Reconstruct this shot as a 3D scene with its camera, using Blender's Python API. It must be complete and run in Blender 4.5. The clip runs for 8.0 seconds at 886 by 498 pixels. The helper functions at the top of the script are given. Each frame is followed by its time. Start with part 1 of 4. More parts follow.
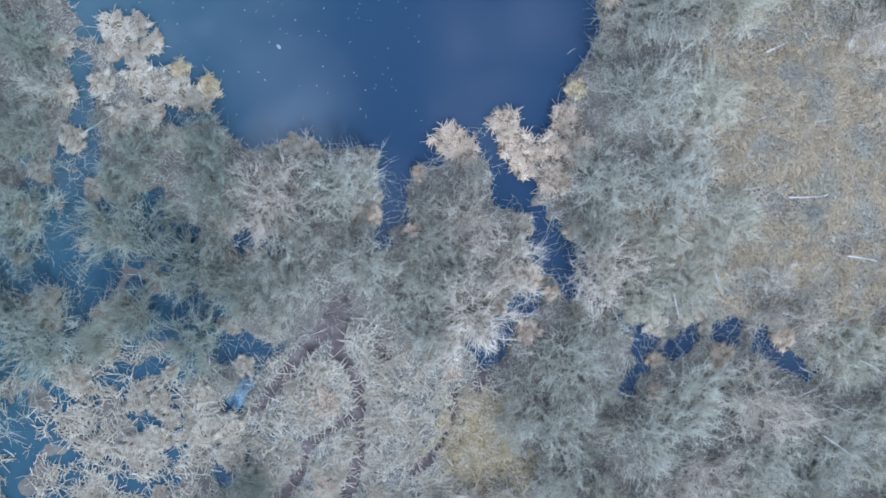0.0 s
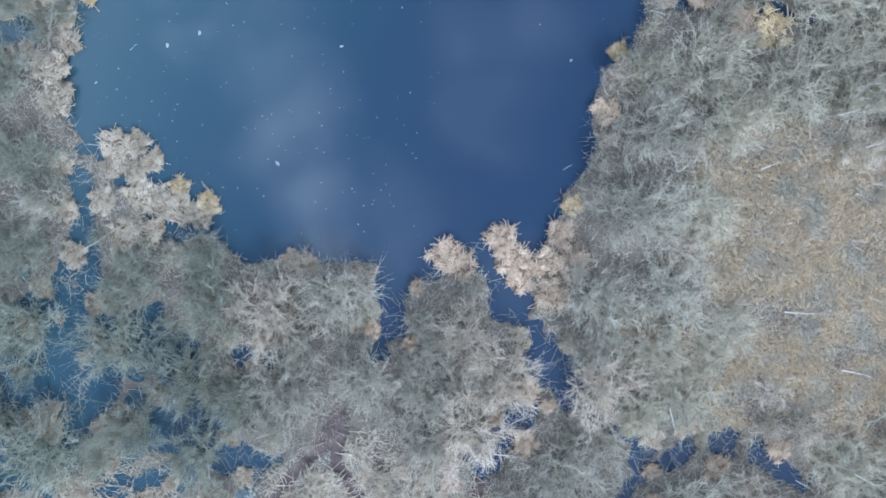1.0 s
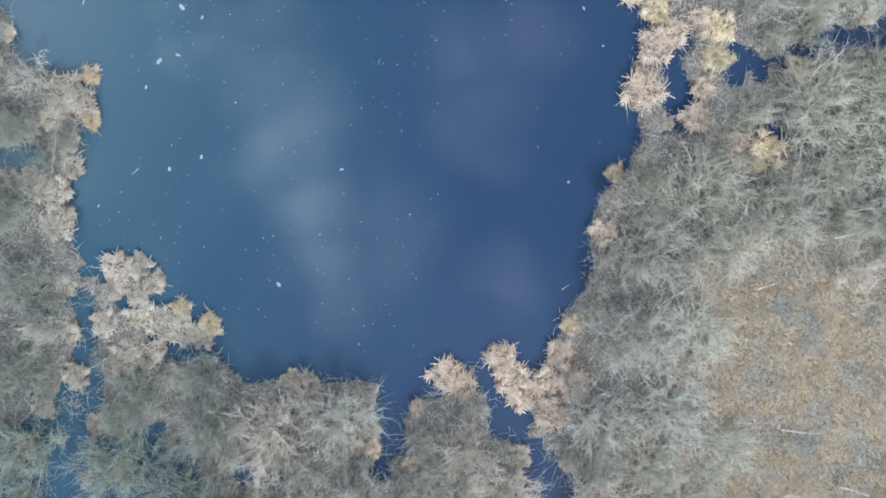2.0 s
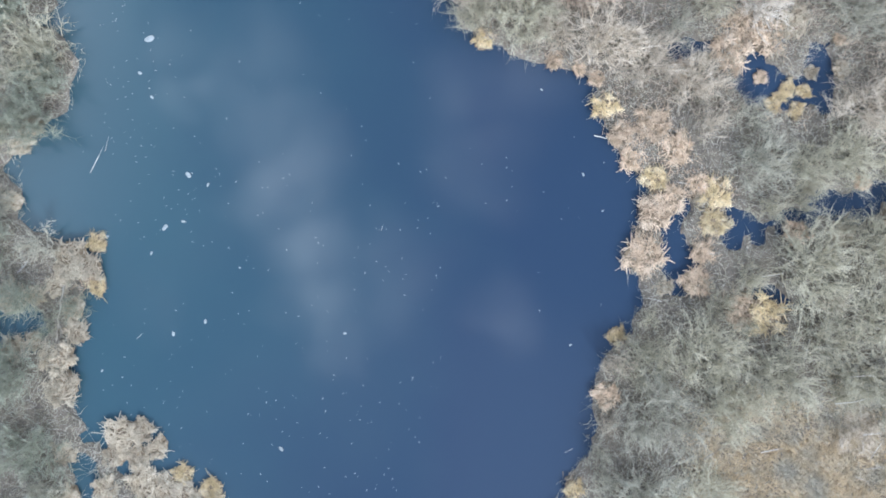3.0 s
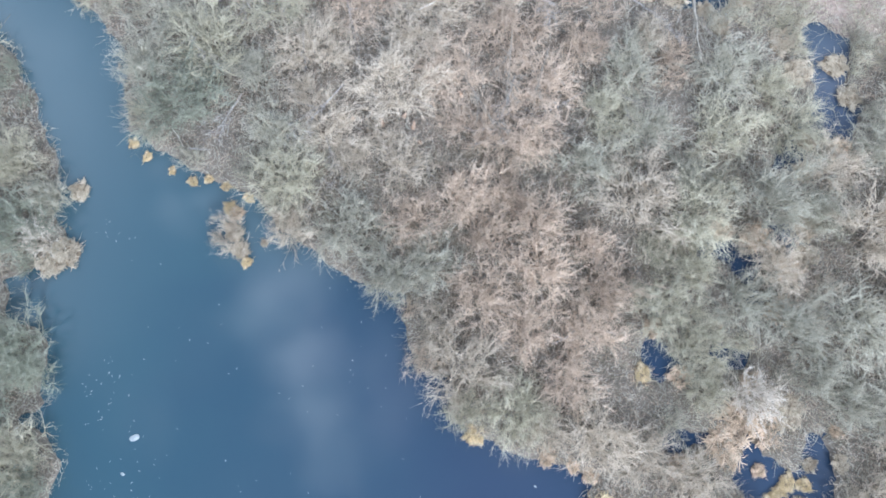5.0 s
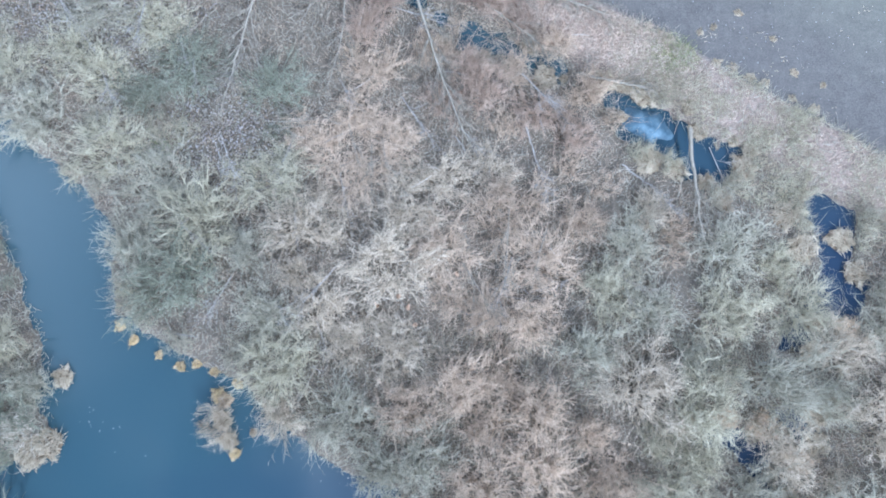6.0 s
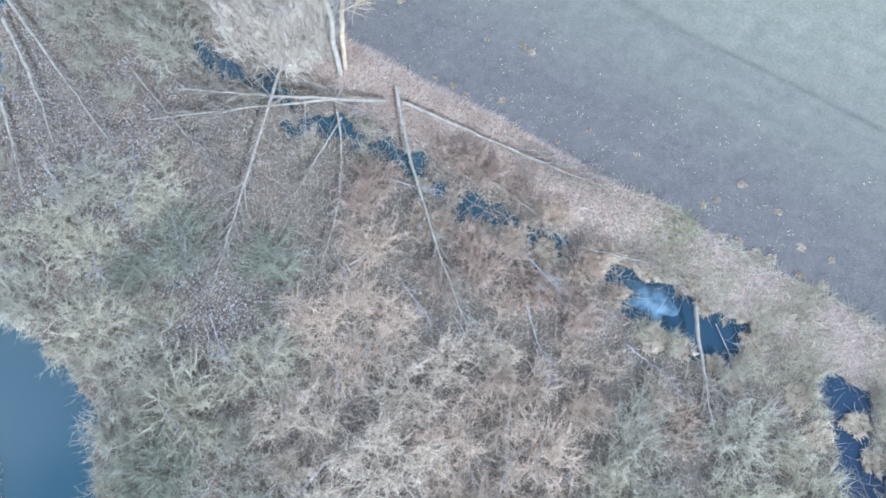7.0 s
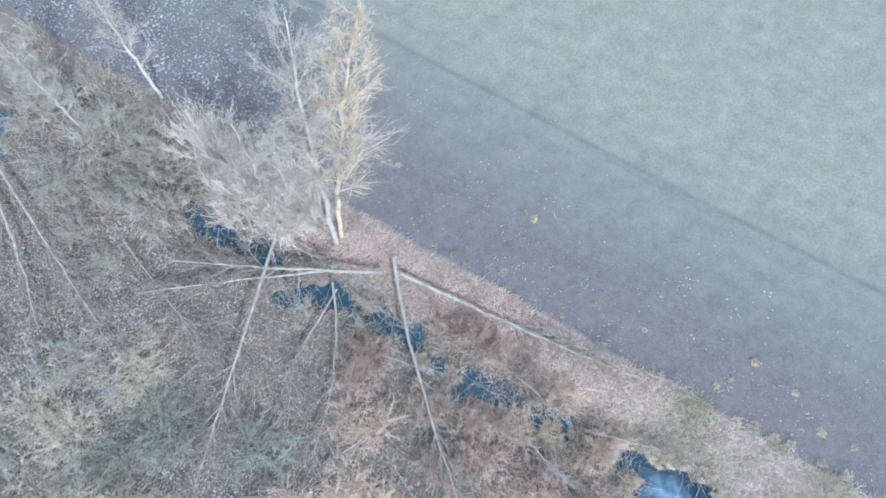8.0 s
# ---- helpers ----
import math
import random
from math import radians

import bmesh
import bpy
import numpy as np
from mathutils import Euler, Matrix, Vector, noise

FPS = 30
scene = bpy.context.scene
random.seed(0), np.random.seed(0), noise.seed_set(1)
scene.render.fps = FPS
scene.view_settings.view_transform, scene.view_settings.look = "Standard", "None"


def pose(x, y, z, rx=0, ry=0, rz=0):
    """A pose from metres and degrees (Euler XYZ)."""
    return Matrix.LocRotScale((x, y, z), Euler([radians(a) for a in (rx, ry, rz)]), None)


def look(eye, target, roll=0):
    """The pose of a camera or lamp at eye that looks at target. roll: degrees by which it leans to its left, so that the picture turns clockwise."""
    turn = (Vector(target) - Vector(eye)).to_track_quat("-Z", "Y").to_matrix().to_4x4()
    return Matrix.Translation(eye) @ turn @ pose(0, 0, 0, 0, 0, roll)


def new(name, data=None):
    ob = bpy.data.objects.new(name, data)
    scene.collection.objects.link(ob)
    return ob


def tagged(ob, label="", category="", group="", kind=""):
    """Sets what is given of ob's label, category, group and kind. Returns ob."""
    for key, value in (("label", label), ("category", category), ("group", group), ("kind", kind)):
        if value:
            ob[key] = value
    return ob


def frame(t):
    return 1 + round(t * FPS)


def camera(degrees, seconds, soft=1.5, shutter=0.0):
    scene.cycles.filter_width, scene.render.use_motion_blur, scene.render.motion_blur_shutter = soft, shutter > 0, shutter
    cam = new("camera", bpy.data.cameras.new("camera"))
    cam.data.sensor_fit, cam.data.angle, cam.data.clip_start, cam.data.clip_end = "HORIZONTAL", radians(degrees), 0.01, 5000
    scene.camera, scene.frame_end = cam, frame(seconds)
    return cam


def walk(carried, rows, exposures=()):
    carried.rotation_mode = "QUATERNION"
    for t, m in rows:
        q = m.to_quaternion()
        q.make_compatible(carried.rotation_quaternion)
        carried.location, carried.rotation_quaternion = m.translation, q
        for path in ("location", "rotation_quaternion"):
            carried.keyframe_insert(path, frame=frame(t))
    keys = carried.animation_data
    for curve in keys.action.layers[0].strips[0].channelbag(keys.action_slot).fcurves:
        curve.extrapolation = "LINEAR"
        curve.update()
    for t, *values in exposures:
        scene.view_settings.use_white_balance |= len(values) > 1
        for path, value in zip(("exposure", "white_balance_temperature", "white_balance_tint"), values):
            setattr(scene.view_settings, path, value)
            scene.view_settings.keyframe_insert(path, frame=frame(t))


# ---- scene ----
cam = camera(63.0, 8.0, soft=1.7)
# seconds, place, and the turn from straight down
PATH = [
    (0.0, 0.001, -2.109, 29.560, -3.492, -0.103, 0.406),
    (0.5, -0.018, 0.001, 29.521, -3.105, -0.228, 0.359),
    (1.0, 0.117, 2.454, 29.509, -3.289, -0.018, 0.332),
    (2.5, -0.080, 9.250, 29.593, -1.123, -0.313, -0.043),
    (3.0, -0.168, 11.986, 29.652, 0.696, -0.372, -0.132),
    (3.5, -0.128, 14.780, 29.733, 2.997, -0.391, -0.312),
    (4.0, -0.129, 17.709, 29.831, 5.216, -0.467, -0.479),
    (4.5, -0.001, 20.485, 29.971, 7.753, -0.568, -0.594),
    (6.0, 0.467, 30.121, 30.349, 11.763, -0.470, -0.811),
    (6.5, 0.570, 32.918, 30.445, 13.839, -0.452, -0.818),
    (7.0, 0.633, 35.584, 30.565, 16.070, -0.469, -0.902),
    (7.5, 0.651, 38.193, 30.694, 18.450, -0.514, -0.994),
    (8.0, 0.752, 40.777, 30.820, 20.881, -0.423, -1.032),
]
walk(cam, [(t, pose(x, y, z, rx, ry, rz)) for t, x, y, z, rx, ry, rz in PATH],
     [(0.0, 0.43, 4520, 10), (2.5, 0.60, 5070, 10), (4.5, 0.70, 5130, 11), (6.0, 0.68, 4700, 10), (8.0, 0.64, 4800, 10)])

# ---- light ----
SUN_HEIGHT, SUN_AZIMUTH = 40.0, 160.0  # degrees; azimuth clockwise from +y

world = bpy.data.worlds.new("world")
scene.world = world
world.use_nodes = True
wn, wl = world.node_tree.nodes, world.node_tree.links
wn.clear()
w_out, w_bg = wn.new("ShaderNodeOutputWorld"), wn.new("ShaderNodeBackground")
w_sky = wn.new("ShaderNodeTexSky")
w_sky.sky_type = "NISHITA"
w_sky.sun_disc = False
w_sky.sun_elevation, w_sky.sun_rotation = radians(SUN_HEIGHT), radians(SUN_AZIMUTH)


def w_node(kind, *links, **settings):
    """One node of the sky, with its operation and inputs; an input is a socket or a value."""
    nd = wn.new("ShaderNode" + kind)
    if "operation" in settings:
        nd.operation = settings["operation"]
    for k, v in enumerate(links):
        if isinstance(v, bpy.types.NodeSocket):
            wl.new(v, nd.inputs[k])
        elif v is not None:
            nd.inputs[k].default_value = v
    return nd


def w_math(how, a, b, c=None):
    return w_node("Math", a, b, c, operation=how).outputs[0]


def w_noise(vector, scale, detail, distortion=0.0):
    nd = wn.new("ShaderNodeTexNoise")
    wl.new(vector, nd.inputs["Vector"])
    nd.inputs["Scale"].default_value, nd.inputs["Detail"].default_value, nd.inputs["Distortion"].default_value = scale, detail, distortion
    return nd


def w_fade(value, lo, hi, out_lo, out_hi):
    nd = wn.new("ShaderNodeMapRange")
    nd.interpolation_type = "SMOOTHSTEP"
    wl.new(value, nd.inputs["Value"])
    for key, v in (("From Min", lo), ("From Max", hi), ("To Min", out_lo), ("To Max", out_hi)):
        nd.inputs[key].default_value = v
    return nd.outputs["Result"]


# the cloud sheet: places on a plane one unit overhead
w_sep = w_node("SeparateXYZ", wn.new("ShaderNodeTexCoord").outputs["Generated"])
w_up = w_math("MAXIMUM", w_sep.outputs["Z"], 0.08)
w_flat = w_node("CombineXYZ", w_math("DIVIDE", w_sep.outputs["X"], w_up), w_math("DIVIDE", w_sep.outputs["Y"], w_up)).outputs[0]
w_stir = w_node("VectorMath", w_noise(w_flat, 7.0, 3.0).outputs["Color"], (0.5, 0.5, 0.5), operation="SUBTRACT").outputs[0]
w_stir = w_node("VectorMath", w_stir, (0.16, 0.16, 0.0), operation="MULTIPLY").outputs[0]
w_at = w_node("VectorMath", w_flat, w_stir, operation="ADD").outputs[0]
# small clouds overhead: place on the sheet, radius, thickness
CLOUDS = (
    (-0.245, 0.285, 0.075, 0.42), (-0.245, 0.18, 0.075, 0.55), (-0.205, 0.10, 0.085, 0.8), (-0.178, 0.03, 0.08, 0.85), (-0.172, -0.05, 0.07, 0.75), (-0.14, -0.10, 0.06, 0.5),
    (-0.355, 0.21, 0.05, 0.55), (-0.295, 0.225, 0.045, 0.5), (-0.378, 0.30, 0.075, 0.5), (-0.49, 0.29, 0.075, 0.45), (-0.07, -0.035, 0.09, 0.42), (0.10, -0.095, 0.055, 0.4),
    (0.05, 0.14, 0.08, 0.34), (0.044, 0.23, 0.07, 0.32), (0.12, 0.26, 0.07, 0.34), (-0.47, 0.08, 0.085, 0.25), (-0.41, -0.02, 0.08, 0.2),
)
w_sum = None
for cx, cy, wide, thick in CLOUDS:
    w_far = w_node("VectorMath", w_at, (cx, cy, 0.0), operation="DISTANCE").outputs["Value"]
    w_one = w_fade(w_far, 0.0, 1.55 * wide, thick, 0.0)
    w_sum = w_one if w_sum is None else w_math("MAXIMUM", w_sum, w_one)
w_sum = w_math("MULTIPLY", w_sum, w_fade(w_noise(w_flat, 13.0, 4.0).outputs["Fac"], 0.3, 0.7, 0.7, 1.35))
# broken cloud over the rest of the sky, thin overhead
w_wide = w_fade(w_noise(w_flat, 1.7, 5.0, 0.3).outputs["Fac"], 0.42, 0.64, 0.05, 0.95)
w_wide = w_math("MULTIPLY", w_wide, w_fade(w_node("VectorMath", w_flat, operation="LENGTH").outputs["Value"], 0.35, 0.75, 0.16, 1.0))
w_mix = wn.new("ShaderNodeMix")
w_mix.data_type = "RGBA"
w_mix.inputs["B"].default_value = (14.9, 14.2, 13.0, 1)
wl.new(w_math("MAXIMUM", w_sum, w_wide), w_mix.inputs["Factor"])
wl.new(w_sky.outputs["Color"], w_mix.inputs["A"])
wl.new(w_mix.outputs["Result"], w_bg.inputs["Color"])
w_bg.inputs["Strength"].default_value = 0.15
wl.new(w_bg.outputs["Background"], w_out.inputs["Surface"])

sun = new("sun", bpy.data.lights.new("sun", "SUN"))
sun.data.energy, sun.data.angle, sun.data.color = 2.9, radians(2.0), (1.0, 0.96, 0.90)
a, e = radians(SUN_AZIMUTH), radians(SUN_HEIGHT)
toward = Vector((math.sin(a) * math.cos(e), math.cos(a) * math.cos(e), math.sin(e)))
sun.matrix_world = look(toward * 200, (0, 0, 0))


# ---- materials ----
def material(name, colours, scale=3.0, rough=0.85, bump=0.3, fine=40.0, vary=0.25, spec=0.3, pieces=False):
    """Two scales of noise over a ramp of colours, with a little change from object to object."""
    m = bpy.data.materials.new(name)
    m.use_nodes = True
    n, l = m.node_tree.nodes, m.node_tree.links
    b = n["Principled BSDF"]
    b.inputs["Roughness"].default_value = rough
    b.inputs["Specular IOR Level"].default_value = spec
    co, big, small = n.new("ShaderNodeTexCoord"), n.new("ShaderNodeTexNoise"), n.new("ShaderNodeTexNoise")
    big.inputs["Scale"].default_value, small.inputs["Scale"].default_value = scale, fine
    big.inputs["Detail"].default_value = 6.0
    l.new(co.outputs["Object"], big.inputs["Vector"])
    l.new(co.outputs["Object"], small.inputs["Vector"])
    ramp = n.new("ShaderNodeValToRGB")
    r = ramp.color_ramp
    for k, c in enumerate(colours):
        p = 0.3 + 0.4 * k / max(1, len(colours) - 1)
        el = r.elements[k] if k < 2 else r.elements.new(p)
        el.position, el.color = p, (*c, 1)
    l.new(big.outputs["Fac"], ramp.inputs["Fac"])
    info, hsv = n.new("ShaderNodeObjectInfo"), n.new("ShaderNodeHueSaturation")
    val = n.new("ShaderNodeMapRange")
    val.inputs["To Min"].default_value, val.inputs["To Max"].default_value = 1 - vary, 1 + vary
    add = n.new("ShaderNodeMath")
    add.operation = "MULTIPLY_ADD"
    add.inputs[1].default_value, add.inputs[2].default_value = 0.5, 0.0
    tot = n.new("ShaderNodeMath")
    tot.operation = "MULTIPLY_ADD"
    tot.inputs[1].default_value = 0.5
    l.new(info.outputs["Random"], add.inputs[0])
    if pieces:  # each blade or twig its own tone
        l.new(n.new("ShaderNodeNewGeometry").outputs["Random Per Island"], tot.inputs[0])
    else:
        l.new(small.outputs["Fac"], tot.inputs[0])
    l.new(add.outputs[0], tot.inputs[2])
    l.new(tot.outputs[0], val.inputs["Value"])
    l.new(val.outputs["Result"], hsv.inputs["Value"])
    l.new(ramp.outputs["Color"], hsv.inputs["Color"])
    l.new(hsv.outputs["Color"], b.inputs["Base Color"])
    if bump:
        bp = n.new("ShaderNodeBump")
        bp.inputs["Strength"].default_value, bp.inputs["Distance"].default_value = bump, 0.03
        l.new(small.outputs["Fac"], bp.inputs["Height"])
        l.new(bp.outputs["Normal"], b.inputs["Normal"])
    return m


TWIG = {
    "grey": material("twig_grey", [(0.325, 0.294, 0.21), (0.405, 0.372, 0.272), (0.465, 0.432, 0.325)], 1.2, bump=0, vary=0.32, pieces=True),
    "olive": material("twig_olive", [(0.345, 0.31, 0.205), (0.44, 0.395, 0.27), (0.51, 0.465, 0.33)], 1.2, bump=0, vary=0.32, pieces=True),
    # green-grey twigs; the dim bluish haze of the west side is put into this colour
    "moss": material("twig_hazy_green", [(0.20, 0.20, 0.14), (0.27, 0.27, 0.19), (0.34, 0.34, 0.25)], 1.2, bump=0, vary=0.32, pieces=True),
    "tan": material("twig_tan", [(0.42, 0.345, 0.24), (0.52, 0.435, 0.315), (0.59, 0.505, 0.38)], 1.2, bump=0, vary=0.32, pieces=True),
    "rust": material("twig_rust", [(0.42, 0.32, 0.222), (0.54, 0.42, 0.295), (0.615, 0.485, 0.35)], 1.2, bump=0, vary=0.32, pieces=True),
    "russet": material("twig_russet", [(0.37, 0.27, 0.19), (0.47, 0.355, 0.26), (0.53, 0.42, 0.32)], 1.2, bump=0, vary=0.32, pieces=True),
    "pale": material("twig_pale", [(0.54, 0.46, 0.345), (0.63, 0.55, 0.43), (0.70, 0.63, 0.51)], 1.2, bump=0, vary=0.2, pieces=True),
}
BARK = material("bark", [(0.20, 0.18, 0.15), (0.34, 0.31, 0.27), (0.45, 0.43, 0.39)], 5, bump=0.6)
PALE_BARK = material("pale_bark", [(0.20, 0.175, 0.132), (0.285, 0.25, 0.19), (0.36, 0.32, 0.25)], 4, bump=0.5)
SEDGE = material("dry_sedge", [(0.43, 0.32, 0.20), (0.585, 0.44, 0.29), (0.67, 0.525, 0.36)], 2.0, bump=0, vary=0.35, pieces=True)
REED = material("dead_reed", [(0.37, 0.30, 0.20), (0.49, 0.41, 0.285), (0.57, 0.49, 0.355)], 1.0, bump=0, vary=0.35, pieces=True)
AMBER = material("amber_grass", [(0.41, 0.37, 0.275), (0.56, 0.425, 0.245), (0.44, 0.395, 0.29)], 0.5, bump=0, vary=0.22, pieces=True)
SEDGE_BASE = material("sedge_base", [(0.10, 0.075, 0.05), (0.22, 0.165, 0.10), (0.32, 0.24, 0.15)], 6.0, bump=0.8)
GOLD = material("golden_sedge", [(0.46, 0.35, 0.17), (0.62, 0.48, 0.26), (0.70, 0.58, 0.36)], 2.0, bump=0, vary=0.35, pieces=True)
SEDGE_GREY = material("grey_grass", [(0.37, 0.34, 0.26), (0.47, 0.43, 0.335), (0.55, 0.505, 0.40)], 0.8, bump=0, vary=0.35, pieces=True)
BANK = material("bank_grass", [(0.48, 0.37, 0.275), (0.60, 0.475, 0.36), (0.66, 0.54, 0.425)], 0.7, bump=0, vary=0.35, pieces=True)
TREE_BARK = material("tree_bark", [(0.32, 0.285, 0.215), (0.425, 0.38, 0.295), (0.51, 0.46, 0.37)], 4, bump=0.5)
WARM_BARK = material("warm_bark", [(0.42, 0.33, 0.21), (0.55, 0.44, 0.29), (0.64, 0.53, 0.37)], 4, bump=0.5)
LITTER = material("leaf_litter", [(0.32, 0.27, 0.24), (0.50, 0.45, 0.42), (0.66, 0.62, 0.58)], 0.9, bump=0, vary=0.35, pieces=True)
CHIP = material("gnawed_wood", [(0.46, 0.30, 0.19), (0.56, 0.39, 0.26), (0.62, 0.47, 0.34)], 8, bump=0.4)
GREEN = material("green_blades", [(0.20, 0.24, 0.09), (0.32, 0.35, 0.14), (0.42, 0.42, 0.20)], 1.5, bump=0, vary=0.35, pieces=True)
MUD = material("wet_mud", [(0.058, 0.043, 0.036), (0.09, 0.067, 0.056), (0.135, 0.104, 0.086)], 1.6, bump=0.5, rough=0.75, fine=9.0, spec=0.2)
LEAF = material("fallen_leaf", [(0.18, 0.195, 0.185), (0.25, 0.265, 0.25), (0.32, 0.34, 0.32)], 3.0, bump=0.1, rough=0.5)
WOOD = material("bare_wood", [(0.48, 0.43, 0.35), (0.60, 0.55, 0.46), (0.70, 0.65, 0.56)], 4.0, bump=0.4)
CLOD = material("soil_clod", [(0.30, 0.28, 0.27), (0.42, 0.40, 0.38), (0.60, 0.58, 0.55)], 0.6, bump=0.3)


# ---- plan ----
EDGE_X, EDGE_Y, NX, NY = -3.1, 54.6, 0.531, 0.847  # the field's edge: a point on it and the way into the field
WEST_Y = (-0.6, 0.6, 2.0, 4.0, 6.0, 8.0, 10.0, 12.0, 13.6, 15.6, 16.8, 18.0, 20.0, 21.0, 21.7, 22.4, 25.0, 26.3, 27.4, 28.4, 30.0, 32.0, 34.0, 38.0, 44.0)
WEST_X = (-11.5, -11.6, -12.0, -13.6, -15.0, -15.2, -14.6, -14.4, -17.0, -17.8, -17.2, -15.0, -14.8, -15.0, -16.4, -15.4, -15.5, -17.7, -17.3, -15.3, -15.3, -15.3, -16.2, -18.4, -24.0)
EAST_Y = (-0.6, 0.6, 2.0, 4.0, 6.0, 8.0, 10.0, 12.0, 14.0, 15.0, 16.4, 17.2, 18.4, 19.2, 19.9, 20.7, 21.4, 23.2, 23.6, 25.6, 26.6, 27.1, 28.2, 29.5, 30.8, 32.0, 34.0, 38.0, 44.0)
EAST_X = (1.0, 3.6, 4.6, 5.7, 6.1, 6.5, 8.2, 7.6, 8.1, 8.0, 7.3, 6.5, 6.4, 6.6, 4.2, 1.9, 0.9, 0.3, -0.8, -1.1, -1.0, -2.9, -4.9, -6.8, -7.6, -10.3, -13.1, -13.8, -20.0)
SOUTH_X = (-15.0, -13.0, -11.5, -9.5, -8.0, -5.5, -3.0, -1.6, 0.0, 2.7, 4.0, 5.2, 6.2)
SOUTH_Y = (6.0, 3.6, 1.6, 1.2, 0.3, 0.2, 0.7, -0.8, 0.5, 1.2, 0.8, 2.8, 4.6)
# open channels and pools: two ends and a radius
POOLS = (
    (-2.2, -2.9, -1.6, 0.2, 0.7), (2.4, 0.4, 3.0, -1.4, 0.85), (3.0, -1.4, 4.6, -4.2, 0.6), (4.6, -4.2, 5.2, -5.4, 0.6), (4.6, -4.4, 6.2, -4.7, 0.4), (5.6, -5.3, 7.6, -6.8, 0.25),
    (3.4, -6.2, 2.0, -7.8, 0.5), (4.6, -4.6, 3.4, -6.2, 0.5), (8.4, -7.5, 9.6, -7.7, 0.35), (9.9, -7.2, 10.5, -7.2, 0.25), (11.6, -7.1, 13.2, -7.3, 0.4), (13.2, -7.3, 14.0, -7.9, 0.35), (14.0, -7.9, 15.0, -8.7, 0.3),
    (8.5, -7.7, 7.6, -10.0, 0.28), (-7.6, -8.4, -7.9, -9.6, 0.3), (-7.9, -9.6, -8.6, -10.5, 0.4), (-7.2, -8.0, -8.9, -8.2, 0.4), (-7.8, -11.4, -8.1, -12.5, 0.22), (-7.0, -11.3, -6.8, -12.3, 0.2), (-6.4, -11.9, -6.0, -12.6, 0.15), (-9.2, -12.2, -8.8, -13.6, 0.25),
    (9.6, 13.2, 9.5, 10.8, 0.6), (9.6, 12.6, 10.0, 14.0, 0.3), (12.2, 13.4, 13.2, 12.9, 0.35), (15.2, 13.9, 18.6, 14.5, 0.6), (12.0, 12.9, 15.2, 13.9, 0.35), (13.4, 10.3, 14.8, 10.0, 0.35),
    (13.0, 19.2, 15.6, 18.4, 0.6), (15.6, 18.4, 15.4, 20.4, 0.45), (9.8, 20.5, 11.0, 20.7, 0.35), (11.8, 24.4, 12.5, 23.8, 0.45), (9.0, 24.6, 9.6, 23.6, 0.35),
    (12.6, 21.6, 13.2, 19.2, 0.35), (-16.5, -2.0, -15.0, -4.8, 0.45), (-14.6, 4.6, -14.3, -1.3, 0.3), (-14.3, -1.3, -15.3, -3.4, 0.35), (-18.8, 9.4, -16.8, 9.2, 0.6),
    (-14.5, -6.4, -13.6, -4.4, 0.4), (-13.5, -9.0, -11.6, -8.8, 0.35), (-17.5, -5.0, -16.2, -5.2, 0.5), (-12.0, -11.0, -11.0, -12.5, 0.4), (-8.0, -3.6, -6.8, -3.8, 0.3),
    (8.6, 43.2, 9.4, 42.3, 0.3), (9.4, 42.3, 10.4, 41.7, 0.75), (10.4, 41.6, 11.6, 40.7, 0.95), (11.6, 40.7, 13.1, 40.1, 0.9), (17.7, 37.6, 17.4, 34.0, 0.95), (17.3, 38.4, 17.7, 37.4, 0.4),
    (3.9, 45.6, 6.2, 44.6, 0.35), (2.3, 46.3, 3.9, 45.6, 0.5), (-1.7, 49.2, -0.5, 48.4, 0.55), (-0.5, 48.2, 0.6, 47.4, 0.3), (-5.4, 50.6, -3.6, 50.1, 0.5), (-3.4, 50.0, -2.2, 49.5, 0.25),
    (-10.6, 55.0, -9.6, 53.7, 0.4), (-9.6, 53.7, -7.0, 52.5, 0.4), (-7.0, 52.4, -5.8, 51.3, 0.3), (13.2, 27.2, 13.8, 26.0, 0.25), (14.6, 29.0, 15.4, 28.6, 0.4), (11.8, 28.5, 13.4, 27.9, 0.35), (15.2, 32.3, 15.6, 32.6, 0.3),
)
# worn mud trails: two ends and a radius
TRAILS = (
    (-4.1, -6.2, -4.2, -8.2, 0.3), (-4.25, -6.7, -5.3, -7.8, 0.3), (-5.3, -7.8, -6.5, -9.1, 0.28), (-6.5, -9.1, -7.6, -10.6, 0.24), (-4.1, -8.2, -3.4, -9.4, 0.3), (-3.4, -9.4, -3.4, -10.7, 0.24),
    (-3.4, -10.7, -3.3, -12.1, 0.2), (-3.3, -12.1, -3.6, -13.6, 0.22), (-3.6, -13.6, -4.1, -14.6, 0.25), (-3.5, -10.8, -4.9, -11.6, 0.18), (-4.9, -11.6, -5.5, -12.1, 0.2), (-5.5, -12.1, -5.7, -13.0, 0.18),
    (-5.7, -13.0, -6.5, -14.4, 0.2), (0.6, -9.8, 0.5, -11.1, 0.13), (0.5, -11.1, -0.1, -12.3, 0.13), (-0.1, -12.3, -1.1, -13.2, 0.13), (-2.7, -7.8, -2.3, -8.3, 0.25), (1.9, -8.1, 1.6, -9.6, 0.2),
)


def capsule(x, y, row):
    x0, y0, x1, y1, r = row
    dx, dy = x1 - x0, y1 - y0
    u = np.clip(((x - x0) * dx + (y - y0) * dy) / (dx * dx + dy * dy), 0, 1)
    return np.hypot(x - x0 - u * dx, y - y0 - u * dy) - r


